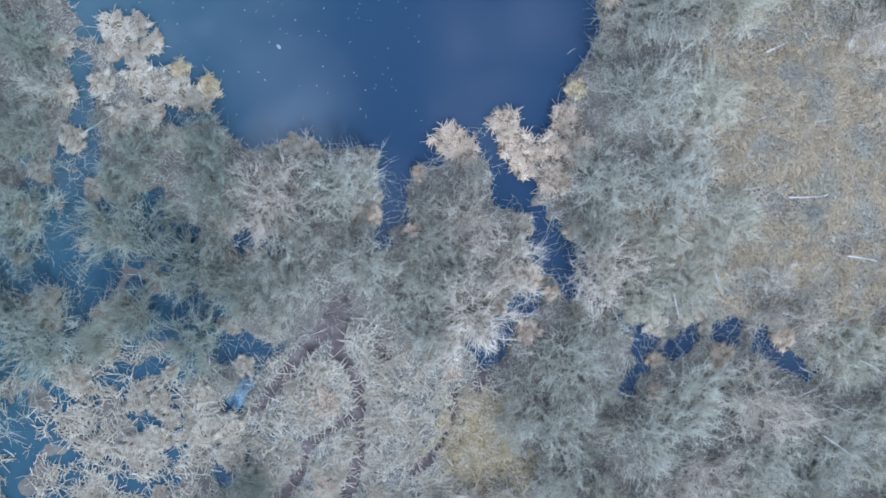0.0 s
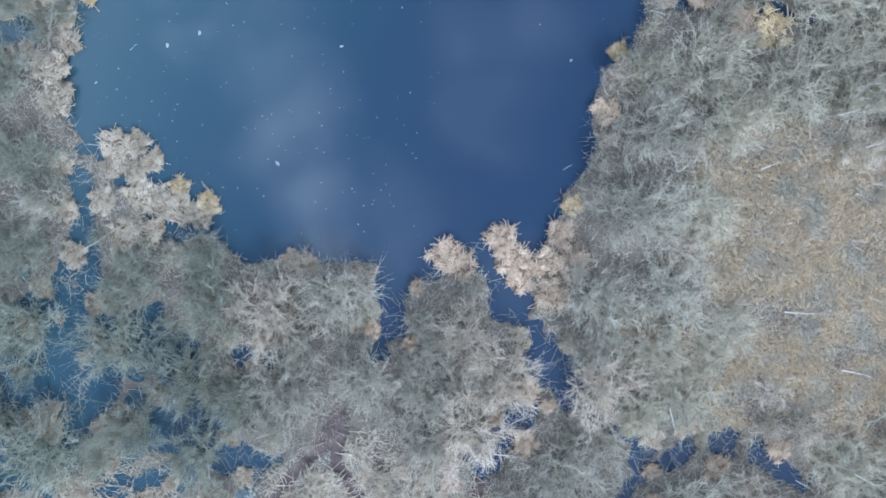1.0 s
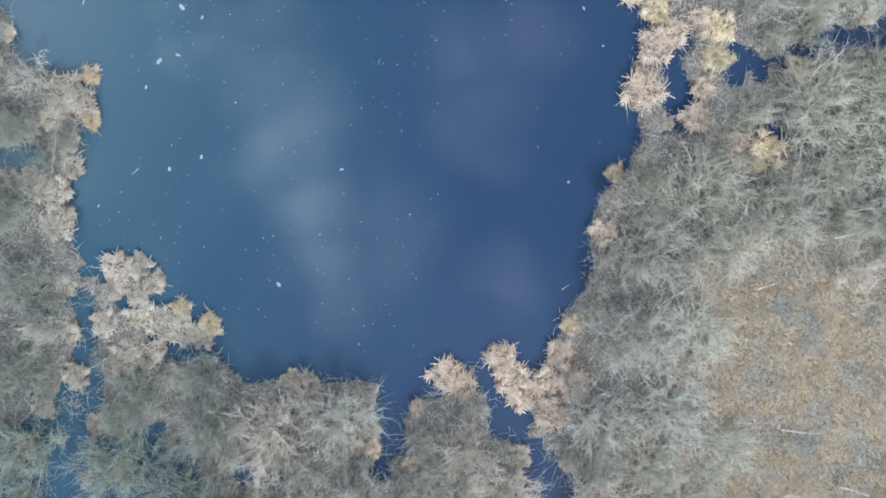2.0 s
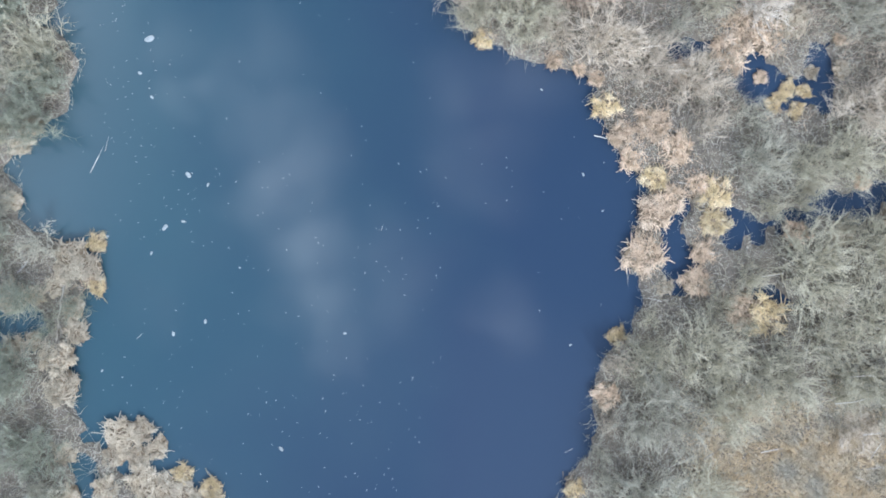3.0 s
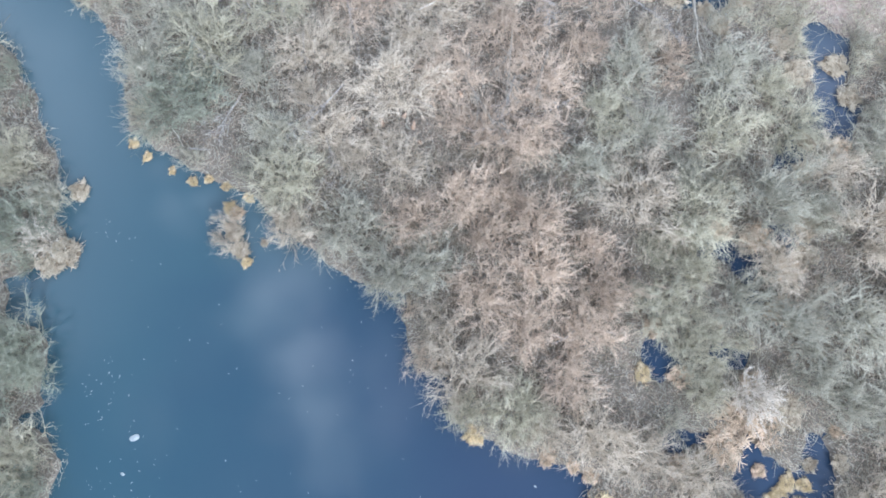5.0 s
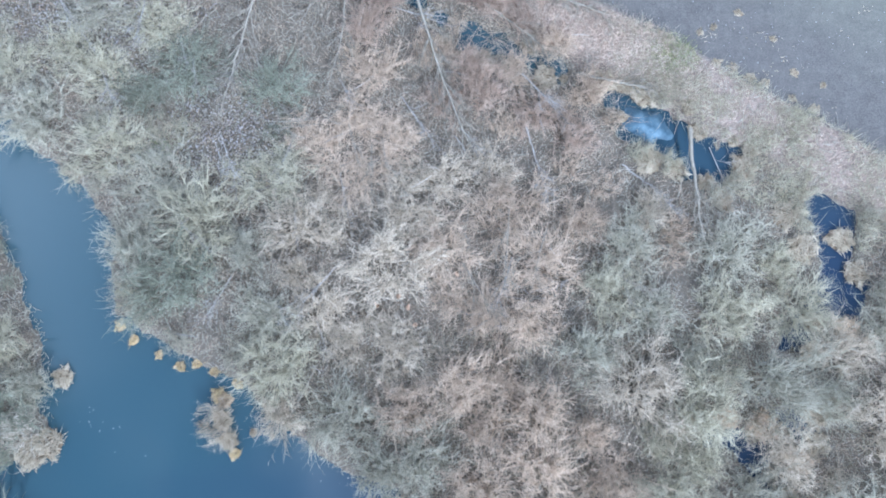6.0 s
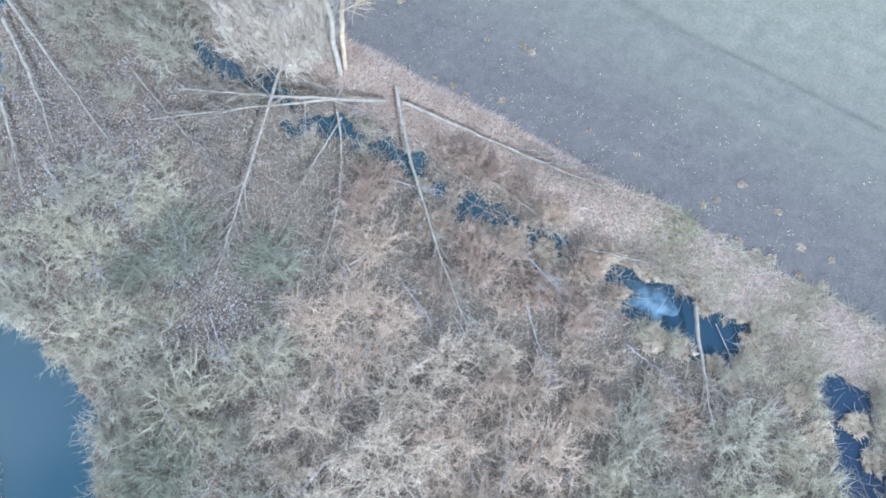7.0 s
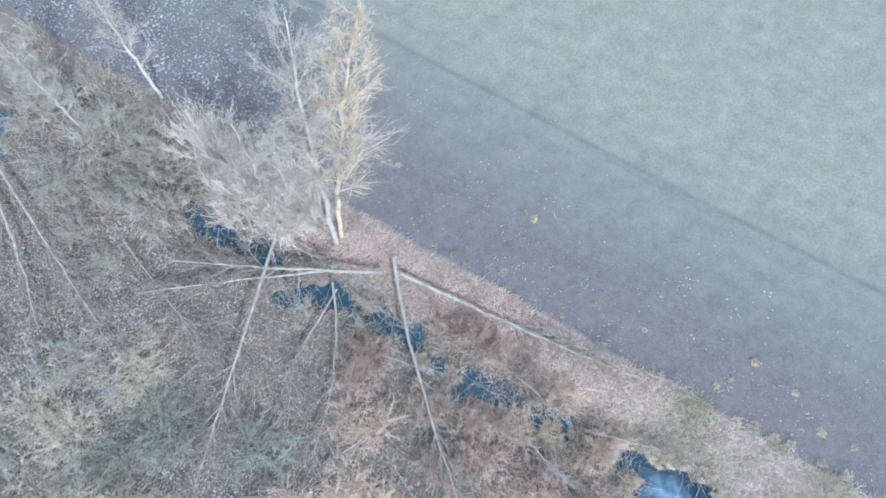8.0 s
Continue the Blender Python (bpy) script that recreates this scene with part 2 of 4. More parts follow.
def lattice(i, j, k):
    """A fixed random number between -1 and 1 for each whole-numbered place."""
    h = (i.astype(np.int64) * 374761393 + j.astype(np.int64) * 668265263 + int(k * 97) * 974711) & 0xFFFFFFFF
    h = ((h ^ (h >> 13)) * 1274126177) & 0xFFFFFFFF
    return ((h ^ (h >> 16)) & 0xFFFF) / 32767.5 - 1.0


def waves(x, y, s, k=0.0):
    """Smooth uneven noise between -1 and 1 with lumps of about s metres."""
    x, y = np.asarray(x, float) / (1.3 * s), np.asarray(y, float) / (1.3 * s)
    x, y = 0.83 * x - 0.56 * y + 11.3 * k, 0.56 * x + 0.83 * y - 7.1 * k
    out = 0.0
    for size, share in ((1.0, 0.95), (2.1, 0.5)):
        a, b = x * size, y * size
        i, j = np.floor(a), np.floor(b)
        u, v = a - i, b - j
        u, v = u * u * (3 - 2 * u), v * v * (3 - 2 * v)
        low = lattice(i, j, k) * (1 - u) + lattice(i + 1, j, k) * u
        high = lattice(i, j + 1, k) * (1 - u) + lattice(i + 1, j + 1, k) * u
        out = out + share * (low * (1 - v) + high * v)
    return np.clip(out, -1, 1)


def to_field(x, y):
    return (x - EDGE_X) * NX + (y - EDGE_Y) * NY + 0.35 * waves(x, y, 2.2)


def to_pond(x, y):
    """About how far a place lies outside the main pond; inside it is negative."""
    west, east = np.interp(y, WEST_Y, WEST_X), np.interp(y, EAST_Y, EAST_X)
    south = np.interp(x, SOUTH_X, SOUTH_Y)
    d = np.maximum(np.maximum(west - x, x - east), south - y) * 0.85
    return d + 0.35 * waves(x, y, 1.1) + 0.2 * waves(x, y, 0.45, 2)


def to_pool(x, y):
    d = np.full(np.shape(x), 50.0)
    for row in POOLS:
        d = np.minimum(d, capsule(x, y, row))
    return d + 0.4 * waves(x, y, 0.7) + 0.22 * waves(x, y, 0.33, 1)


def to_trail(x, y):
    d = np.full(np.shape(x), 50.0)
    for row in TRAILS:
        d = np.minimum(d, capsule(x, y, row) + 0.1 * row[4])
    return d + 0.08 * waves(x, y, 0.5)


def smooth(v, lo, hi):
    u = np.clip((v - lo) / (hi - lo), 0, 1)
    return u * u * (3 - 2 * u)


def height(x, y):
    """The ground's height over the water."""
    x, y = np.asarray(x, float), np.asarray(y, float)
    h = 0.16 + 0.07 * waves(x, y, 1.6) + 0.05 * waves(x, y, 0.5, 1)
    h = h - (0.2 + 0.12 * waves(x, y, 1.1, 5)) * smooth(-y, -9 + 0.6 * np.clip(x + 20, 0, 12), 6) * (1 - smooth(-y, 17, 20)) * smooth(-x, 7, 12) * (1 - smooth(-x, 20, 23))
    wet = np.minimum(to_pond(x, y) - 0.1, to_pool(x, y))
    h = h - 0.55 * smooth(-wet, -0.35, 0.5)
    h = h - 0.05 * smooth(-to_trail(x, y), -0.2, 0.1)
    f = to_field(x, y)
    bank = smooth(f, -2.7, -0.5)
    h = h * (1 - bank) + bank * (0.85 + 0.05 * waves(x, y, 1.3) + 0.03 * waves(x, y, 0.35) + 0.018 * np.sin(5.5 * f) * smooth(f, 0.5, 1.5) - 0.15 * np.exp(-(((f - 8.4) / 0.2) ** 2)) * (0.6 + 0.4 * waves(x, y, 1.5, 8)))
    return h


# ---- mesh helpers ----
def mesh_of(name, verts, tris, mat, soft_shade=True):
    me = bpy.data.meshes.new(name)
    verts, tris = np.asarray(verts, np.float32), np.asarray(tris, np.int32)
    me.vertices.add(len(verts))
    me.vertices.foreach_set("co", verts.ravel())
    me.loops.add(tris.size)
    me.loops.foreach_set("vertex_index", tris.ravel())
    me.polygons.add(len(tris))
    me.polygons.foreach_set("loop_start", np.arange(0, tris.size, 3, dtype=np.int32))
    me.update(calc_edges=True)
    me.validate()
    if soft_shade:
        me.polygons.foreach_set("use_smooth", np.ones(len(tris), dtype=bool))
    me.materials.append(mat)
    return me


def canes(points, radii, sides=3):
    """Tapered shoots, three-sided as a rule. points: (n, k, 3); radii: (n, k); each ends in a tip. Gives vertices and triangles."""
    points, radii = np.asarray(points, float), np.asarray(radii, float)
    n, k, _ = points.shape
    way = np.gradient(points, axis=1)
    way /= np.linalg.norm(way, axis=2, keepdims=True) + 1e-9
    ref = np.where(np.abs(way[..., 2:3]) > 0.9, [1.0, 0, 0], [0, 0, 1.0])
    side = np.cross(way, ref)
    side /= np.linalg.norm(side, axis=2, keepdims=True) + 1e-9
    up = np.cross(side, way)
    ang = np.arange(sides) * 2 * math.pi / sides
    ring = side[:, :, None] * np.cos(ang)[:, None] + up[:, :, None] * np.sin(ang)[:, None]
    rings = points[:, :-1, None] + ring[:, :-1] * radii[:, :-1, None, None]
    verts = np.concatenate([rings.reshape(n, -1, 3), points[:, -1:]], 1)
    per = sides * (k - 1) + 1
    tri = []
    for s in range(k - 2):
        for c in range(sides):
            a0, a1 = sides * s + c, sides * s + (c + 1) % sides
            b0, b1 = a0 + sides, a1 + sides
            tri += [(a0, a1, b1), (a0, b1, b0)]
    for c in range(sides):
        tri.append((sides * (k - 2) + c, sides * (k - 2) + (c + 1) % sides, per - 1))
    tri = np.array(tri)[None] + (np.arange(n) * per)[:, None, None]
    return verts.reshape(-1, 3), tri.reshape(-1, 3)


def joined(*pieces):
    vs, ts, at = [], [], 0
    for v, t in pieces:
        vs.append(v)
        ts.append(t + at)
        at += len(v)
    return np.concatenate(vs), np.concatenate(ts)


def part(name, me, parent, label=""):
    ob = new(name, me)
    ob.parent = parent
    return tagged(ob, label)


def unit(v):
    return v / (np.linalg.norm(v, axis=-1, keepdims=True) + 1e-9)


def bent(base, way, length, bow, k=3, blunt=False):
    """Points along shoots that start at base, run along way and bow by a vector; blunt ones keep their width to the end."""
    u = np.append(np.linspace(0, 0.97, k - 1), 1.0)[None, :, None] if blunt else np.linspace(0, 1, k)[None, :, None]
    return base[:, None] + way[:, None] * length[:, None, None] * u + bow[:, None] * u * u


def pick_on(points, rng, count, lo, hi):
    """count places on the given shoots, between the shares lo and hi of their length, with the way of the shoot there."""
    n, k, _ = points.shape
    i = rng.integers(0, n, count)
    u = rng.uniform(lo, hi, count) * (k - 1)
    s = np.minimum(u.astype(int), k - 2)
    f = (u - s)[:, None]
    a, b = points[i, s], points[i, s + 1]
    return a * (1 - f) + b * f, unit(b - a)


# ---- ground and water ----
def spread(lo, hi, step, far):
    mid = np.arange(lo, hi + 1e-6, step)
    out = np.array([step * 1.35 ** k for k in range(1, 40)]).cumsum()
    out = out[out < far]
    return np.concatenate([(lo - out)[::-1], mid, hi + out])


def ground_material():
    m = bpy.data.materials.new("marsh_and_field")
    m.use_nodes = True
    n, l = m.node_tree.nodes, m.node_tree.links
    b = n["Principled BSDF"]
    b.inputs["Roughness"].default_value = 0.92
    b.inputs["Specular IOR Level"].default_value = 0.2
    co = n.new("ShaderNodeTexCoord")

    def tex(scale, detail=6.0, rough=0.6):
        t = n.new("ShaderNodeTexNoise")
        t.inputs["Scale"].default_value, t.inputs["Detail"].default_value, t.inputs["Roughness"].default_value = scale, detail, rough
        l.new(co.outputs["Object"], t.inputs["Vector"])
        return t.outputs["Fac"]

    def ramp(src, *stops):
        r = n.new("ShaderNodeValToRGB")
        for k, (p, c) in enumerate(stops):
            el = r.color_ramp.elements[k] if k < 2 else r.color_ramp.elements.new(p)
            el.position, el.color = p, (*c, 1)
        l.new(src, r.inputs["Fac"])
        return r.outputs["Color"]

    def mix(f, a, c, how="MIX"):
        x = n.new("ShaderNodeMix")
        x.data_type, x.blend_type = "RGBA", how
        if isinstance(f, float):
            x.inputs["Factor"].default_value = f
        else:
            l.new(f, x.inputs["Factor"])
        l.new(a, x.inputs["A"])
        l.new(c, x.inputs["B"])
        return x.outputs["Result"]

    def away(offset, lo, hi, wob):
        """0 to 1 across the line that runs along the field's edge, offset metres into it."""
        dot = n.new("ShaderNodeVectorMath")
        dot.operation = "DOT_PRODUCT"
        dot.inputs[1].default_value = (NX, NY, 0)
        l.new(co.outputs["Object"], dot.inputs[0])
        w = n.new("ShaderNodeMath")
        w.operation = "MULTIPLY_ADD"
        w.inputs[1].default_value = wob
        l.new(tex(0.6), w.inputs[0])
        l.new(dot.outputs["Value"], w.inputs[2])
        r = n.new("ShaderNodeMapRange")
        k = EDGE_X * NX + EDGE_Y * NY + offset + wob * 0.5
        r.inputs["From Min"].default_value, r.inputs["From Max"].default_value = k + lo, k + hi
        l.new(w.outputs[0], r.inputs["Value"])
        return r.outputs["Result"]

    marsh = ramp(tex(1.3), (0.3, (0.10, 0.085, 0.062)), (0.5, (0.17, 0.145, 0.105)), (0.7, (0.24, 0.205, 0.15)))
    litter = ramp(tex(28.0, 3.0), (0.42, (0.06, 0.048, 0.04)), (0.6, (0.24, 0.20, 0.155)))
    marsh = mix(0.45, marsh, litter)
    straw = ramp(tex(7.0), (0.3, (0.17, 0.13, 0.10)), (0.5, (0.29, 0.225, 0.175)), (0.7, (0.38, 0.30, 0.24)))
    sep, east, both = n.new("ShaderNodeSeparateXYZ"), n.new("ShaderNodeMapRange"), n.new("ShaderNodeMath")
    l.new(co.outputs["Object"], sep.inputs[0])
    east.inputs["From Min"].default_value, east.inputs["From Max"].default_value = -10.0, -6.0
    l.new(sep.outputs["X"], east.inputs["Value"])
    both.operation = "MULTIPLY"
    l.new(away(-2.6, -0.6, 0.6, 1.4), both.inputs[0])
    l.new(east.outputs["Result"], both.inputs[1])
    marsh = mix(both.outputs[0], marsh, straw)
    soil = ramp(tex(3.0), (0.3, (0.10, 0.09, 0.08)), (0.6, (0.145, 0.132, 0.116)), (0.8, (0.195, 0.178, 0.155)))
    soil = mix(0.4, soil, ramp(tex(14.0, 4.0), (0.35, (0.08, 0.074, 0.066)), (0.65, (0.205, 0.188, 0.163))))
    grass = ramp(tex(1.1), (0.3, (0.17, 0.17, 0.125)), (0.55, (0.22, 0.215, 0.16)), (0.75, (0.28, 0.25, 0.19)))
    grass = mix(0.4, grass, ramp(tex(9.0, 4.0), (0.35, (0.13, 0.13, 0.095)), (0.65, (0.28, 0.27, 0.20))))
    field = mix(away(8.0, -5.5, 3.0, 3.5), soil, grass)
    track = ramp(away(8.4, -0.45, 0.45, 0.25), (0.25, (0.0, 0.0, 0.0)), (0.5, (0.3, 0.3, 0.3)), (0.75, (0.0, 0.0, 0.0)))
    field = mix(track, field, ramp(tex(5.0), (0.3, (0.055, 0.05, 0.045)), (0.7, (0.11, 0.10, 0.085))))
    l.new(mix(away(-0.1, -0.12, 0.12, 0.7), marsh, field), b.inputs["Base Color"])
    bp = n.new("ShaderNodeBump")
    bp.inputs["Strength"].default_value, bp.inputs["Distance"].default_value = 0.8, 0.06
    l.new(tex(11.0, 8.0, 0.7), bp.inputs["Height"])
    l.new(bp.outputs["Normal"], b.inputs["Normal"])
    return m


gx, gy = spread(-26, 26, 0.2, 2500), spread(-20, 72, 0.2, 2500)
xx, yy = np.meshgrid(gx, gy)
verts = np.stack([xx, yy, height(xx, yy)], -1).reshape(-1, 3)
idx = np.arange(len(gx) * len(gy)).reshape(len(gy), len(gx))
a, b, c, d = idx[:-1, :-1].ravel(), idx[:-1, 1:].ravel(), idx[1:, 1:].ravel(), idx[1:, :-1].ravel()
ground = new("ground", mesh_of("ground", verts, np.concatenate([np.stack([a, b, c], 1), np.stack([a, c, d], 1)]), ground_material()))
ground.data.materials.append(MUD)
mid = verts[np.concatenate([np.stack([a, b, c], 1), np.stack([a, c, d], 1)])].mean(1)
ground.data.polygons.foreach_set("material_index", (to_trail(mid[:, 0], mid[:, 1]) < 0.12).astype(np.int32))
tagged(ground, "peaty marsh floor rising to a dark ploughed field", "ground", kind="structure")


def water_material():
    m = bpy.data.materials.new("pond_water")
    m.use_nodes = True
    n, l = m.node_tree.nodes, m.node_tree.links
    b = n["Principled BSDF"]
    b.inputs["Roughness"].default_value = 0.05
    b.inputs["IOR"].default_value = 1.33
    b.inputs["Specular IOR Level"].default_value = 0.9
    co, no, sep = n.new("ShaderNodeTexCoord"), n.new("ShaderNodeTexNoise"), n.new("ShaderNodeSeparateXYZ")
    no.inputs["Scale"].default_value, no.inputs["Detail"].default_value = 0.16, 3.0
    l.new(co.outputs["Object"], no.inputs["Vector"])
    l.new(co.outputs["Object"], sep.inputs["Vector"])
    ma = n.new("ShaderNodeMath")
    ma.operation = "MULTIPLY_ADD"
    ma.inputs[1].default_value = 9.0
    l.new(no.outputs["Fac"], ma.inputs[0])
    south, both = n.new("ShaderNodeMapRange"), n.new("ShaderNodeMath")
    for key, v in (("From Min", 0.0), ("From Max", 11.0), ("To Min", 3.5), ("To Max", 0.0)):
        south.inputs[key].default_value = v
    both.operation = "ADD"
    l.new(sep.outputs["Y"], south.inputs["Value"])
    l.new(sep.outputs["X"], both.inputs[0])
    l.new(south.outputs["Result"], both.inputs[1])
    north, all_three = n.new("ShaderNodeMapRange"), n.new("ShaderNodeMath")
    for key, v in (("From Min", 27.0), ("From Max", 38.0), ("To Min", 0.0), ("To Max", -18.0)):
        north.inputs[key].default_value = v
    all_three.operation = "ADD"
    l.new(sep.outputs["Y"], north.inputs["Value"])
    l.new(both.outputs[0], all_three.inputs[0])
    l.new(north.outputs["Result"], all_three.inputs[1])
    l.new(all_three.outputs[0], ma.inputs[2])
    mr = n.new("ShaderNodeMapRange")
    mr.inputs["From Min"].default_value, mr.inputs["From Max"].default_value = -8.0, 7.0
    l.new(ma.outputs[0], mr.inputs["Value"])
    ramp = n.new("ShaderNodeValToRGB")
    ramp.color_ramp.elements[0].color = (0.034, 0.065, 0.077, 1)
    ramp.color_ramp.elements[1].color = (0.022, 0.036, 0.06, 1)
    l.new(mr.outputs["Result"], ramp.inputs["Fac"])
    l.new(ramp.outputs["Color"], b.inputs["Base Color"])
    return m


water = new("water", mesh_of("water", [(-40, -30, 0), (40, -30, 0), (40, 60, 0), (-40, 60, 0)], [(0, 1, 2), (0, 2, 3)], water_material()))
tagged(water, "still blue pond water reflecting soft clouds", "water", kind="structure")


def ice_material():
    m = bpy.data.materials.new("thin_ice")
    m.use_nodes = True
    n, l = m.node_tree.nodes, m.node_tree.links
    b = n["Principled BSDF"]
    b.inputs["Roughness"].default_value = 0.55
    b.inputs["Specular IOR Level"].default_value = 0.15
    co, no, ramp = n.new("ShaderNodeTexCoord"), n.new("ShaderNodeTexNoise"), n.new("ShaderNodeValToRGB")
    no.inputs["Scale"].default_value, no.inputs["Detail"].default_value = 2.2, 5.0
    ramp.color_ramp.elements[0].position, ramp.color_ramp.elements[0].color = 0.35, (0.05, 0.085, 0.115, 1)
    ramp.color_ramp.elements[1].position, ramp.color_ramp.elements[1].color = 0.65, (0.16, 0.23, 0.27, 1)
    l.new(co.outputs["Object"], no.inputs["Vector"])
    l.new(no.outputs["Fac"], ramp.inputs["Fac"])
    l.new(ramp.outputs["Color"], b.inputs["Base Color"])
    return m


def ice_film(x, y, rx, ry, turn, mat, seed):
    """A thin plate of ice with an uneven rim, afloat."""
    rng = np.random.default_rng(seed)
    az = np.arange(28) * 2 * math.pi / 28
    r = 1 + 0.14 * np.sin(2 * az + seed) + 0.1 * np.sin(5 * az + 2 * seed) + 0.05 * rng.normal(0, 1, 28)
    rim = np.stack([rx * r * np.cos(az), ry * r * np.sin(az), np.full(28, 0.006)], 1)
    verts = np.concatenate([rim, rim * [1, 1, -1], [[0, 0, 0.006], [0, 0, -0.006]]])
    tri = []
    for k in range(28):
        m = (k + 1) % 28
        tri += [(k, m, 56), (28 + m, 28 + k, 57), (k, 28 + k, m), (m, 28 + k, 28 + m)]
    ob = new("ice_film", mesh_of("ice_film", verts, tri, mat, False))
    ob.matrix_basis = Matrix.LocRotScale((x, y, 0.004), Euler((0, 0, radians(turn))), None)
    return tagged(ob, "thin pale blue ice film on a small pool", "ice", "ice films")


ICE = ice_material()
for n, (x, y, rx, ry, turn) in enumerate(((9.9, 42.0, 1.2, 0.7, -40), (-8.15, -9.9, 0.45, 1.0, -30), (-7.95, -11.9, 0.3, 0.9, -15), (-6.9, -11.8, 0.28, 0.75, 12), (-6.2, -12.3, 0.35, 0.25, 30))):
    ice_film(x, y, rx, ry, turn, ICE, n)


# ---- willow bushes ----
def willow(seed, mat, wide=1.9, high=2.3, stems=52, limbs=270, twigs=2200):
    """Meshes of one bare, domed willow bush: the stems with their limbs, and the crown of fine twigs."""
    rng = np.random.default_rng(seed)
    az = np.arange(stems) * 2.39996 + rng.normal(0, 0.3, stems)
    u = (np.arange(stems) + rng.random(stems)) / stems
    lobes = 1 + 0.2 * np.sin(2 * az + seed) + 0.16 * np.sin(3 * az + 2 * seed) + 0.08 * np.sin(7 * az + seed)
    far = wide * 0.84 * np.sqrt(u) * lobes
    tip = np.stack([np.cos(az) * far, np.sin(az) * far, high * 0.86 * np.sqrt(1 - 0.6 * u) * rng.uniform(0.7, 1.1, stems)], 1)
    base = np.stack([tip[:, 0] * 0.3 + rng.normal(0, 0.3, stems), tip[:, 1] * 0.3 + rng.normal(0, 0.3, stems), np.full(stems, -0.2)], 1)
    lift = np.stack([rng.normal(0, 0.12, stems), rng.normal(0, 0.12, stems), rng.uniform(0.05, 0.4, stems)], 1)
    s_pts = bent(base, unit(tip - base + 2 * lift), np.linalg.norm(tip - base, axis=1) * 1.0, -2 * lift, 5)
    s_v = canes(s_pts, np.linspace(0.022, 0.008, 5)[None] * rng.uniform(0.6, 1.35, stems)[:, None])
    p, w = pick_on(s_pts, rng, limbs, 0.3, 1.0)
    w = unit(w + rng.normal(0, 0.62, (limbs, 3)) + [0, 0, 0.22])
    l_pts = bent(p, w, rng.uniform(0.35, 0.95, limbs), rng.normal(0, 0.16, (limbs, 3)), 3)
    l_v = canes(l_pts, np.linspace(0.0125, 0.007, 3)[None] * rng.uniform(0.7, 1.3, (limbs, 1)))
    p, w = pick_on(l_pts, rng, twigs, 0.05, 1.0)
    w = unit(w + rng.normal(0, 0.62, (twigs, 3)) + [0, 0, 0.2])
    t_pts = bent(p, w, rng.uniform(0.18, 0.66, twigs), np.zeros((twigs, 3)), 2)
    t_v = canes(t_pts, np.full((twigs, 2), 0.0068) * rng.uniform(0.6, 1.5, twigs)[:, None])
    return mesh_of("branchwork", *joined(s_v, l_v), mat), mesh_of("crown", *t_v, mat)


WILLOW = {tone: [willow(10 * k + s, mat, high=1.75 + 0.3 * s) for s in range(4)] for k, (tone, mat) in enumerate(TWIG.items())}
SMALL = {tone: [willow(100 + 10 * k + s, mat, high=1.8 + 0.3 * s, stems=30, limbs=140, twigs=1100) for s in range(3)] for k, (tone, mat) in enumerate(TWIG.items())}
WILLOW_SAY = {
    "grey": "bare grey-green willow bush standing in the marsh",
    "moss": "bare green-grey willow bush in shallow water",
    "olive": "bare olive willow bush with dense fine twigs",
    "tan": "bare tan willow bush with a tangle of twigs",
    "pale": "tall pale yellowish willow shrub on the bank",
    "russet": "reddish brown bare bush beside the ditch",
    "rust": "bare rusty brown willow bush with thin twigs",
}


def willow_bush(x, y, r, tone, k, turn, tall=1.0):
    e = new("willow_bush" if r > 1.15 else "willow_shrub")
    f = r / 1.9
    e.matrix_basis = Matrix.LocRotScale((x, y, max(-0.1, float(height(x, y)))), Euler((0, 0, turn)), (f, f, tall * (0.45 * f + 0.45)))
    branchwork, crown = WILLOW[tone][k] if r > 1.15 else SMALL[tone][k % 3]
    part("branchwork", branchwork, e)
    part("crown", crown, e)
    return tagged(e, WILLOW_SAY[tone], "bush", "willow bushes") if r > 1.15 else tagged(e, "small " + WILLOW_SAY[tone], "shrub", "small willow shrubs")


def tone_at(x, y, u):
    if math.hypot((x - 3.0) / 5.5, (y - 26.0) / 6.5) < 1 or math.hypot((x + 0.5) / 6.0, (y - 36.0) / 6.0) < 1:
        return "rust" if u < 0.75 else "tan"
    if y > 32:
        if x < -6:
            if y > 50:
                return "grey"
            return "moss" if u < 0.35 else "olive" if u < 0.7 else "grey"
        if x > 11:
            return "olive" if u < 0.45 else "grey"
        return "rust" if u < 0.7 else "tan" if u < 0.85 else "grey" if u < 0.95 else "olive"
    if y > 20 and x > -3:
        return ("rust" if u < 0.5 else "tan" if u < 0.85 else "grey") if x < 9 else "olive" if u < 0.4 else "grey" if u < 0.8 else "tan"
    if x > 5 and y > 8:
        return "olive" if u < 0.62 else "tan" if u < 0.86 else "grey"
    if x > 7:
        return "olive" if u < 0.7 else "grey" if u < 0.85 else "tan"
    if x < -6:
        return ("moss" if u < 0.8 else "grey") if x < -8 and y < 12 else "moss" if u < 0.45 else "grey" if u < 0.7 else "olive"
    return "grey" if u < 0.55 else "tan" if u < 0.85 else "olive"


def amber_at(x, y):
    """How far a place lies inside the open amber meadow, in shares."""
    return 1 - np.hypot((x - 15.4) / 6.6, (y + 0.2) / 7.0) + 0.28 * waves(x, y, 1.9, 6)


def flat_at(x, y):
    """The same for the open flats of trodden reeds."""
    return 1 - np.minimum(np.hypot((x + 2.6) / 5.6, (y + 11.6) / 4.4), np.hypot((x + 14.0) / 6.0, (y + 12.2) / 4.4))


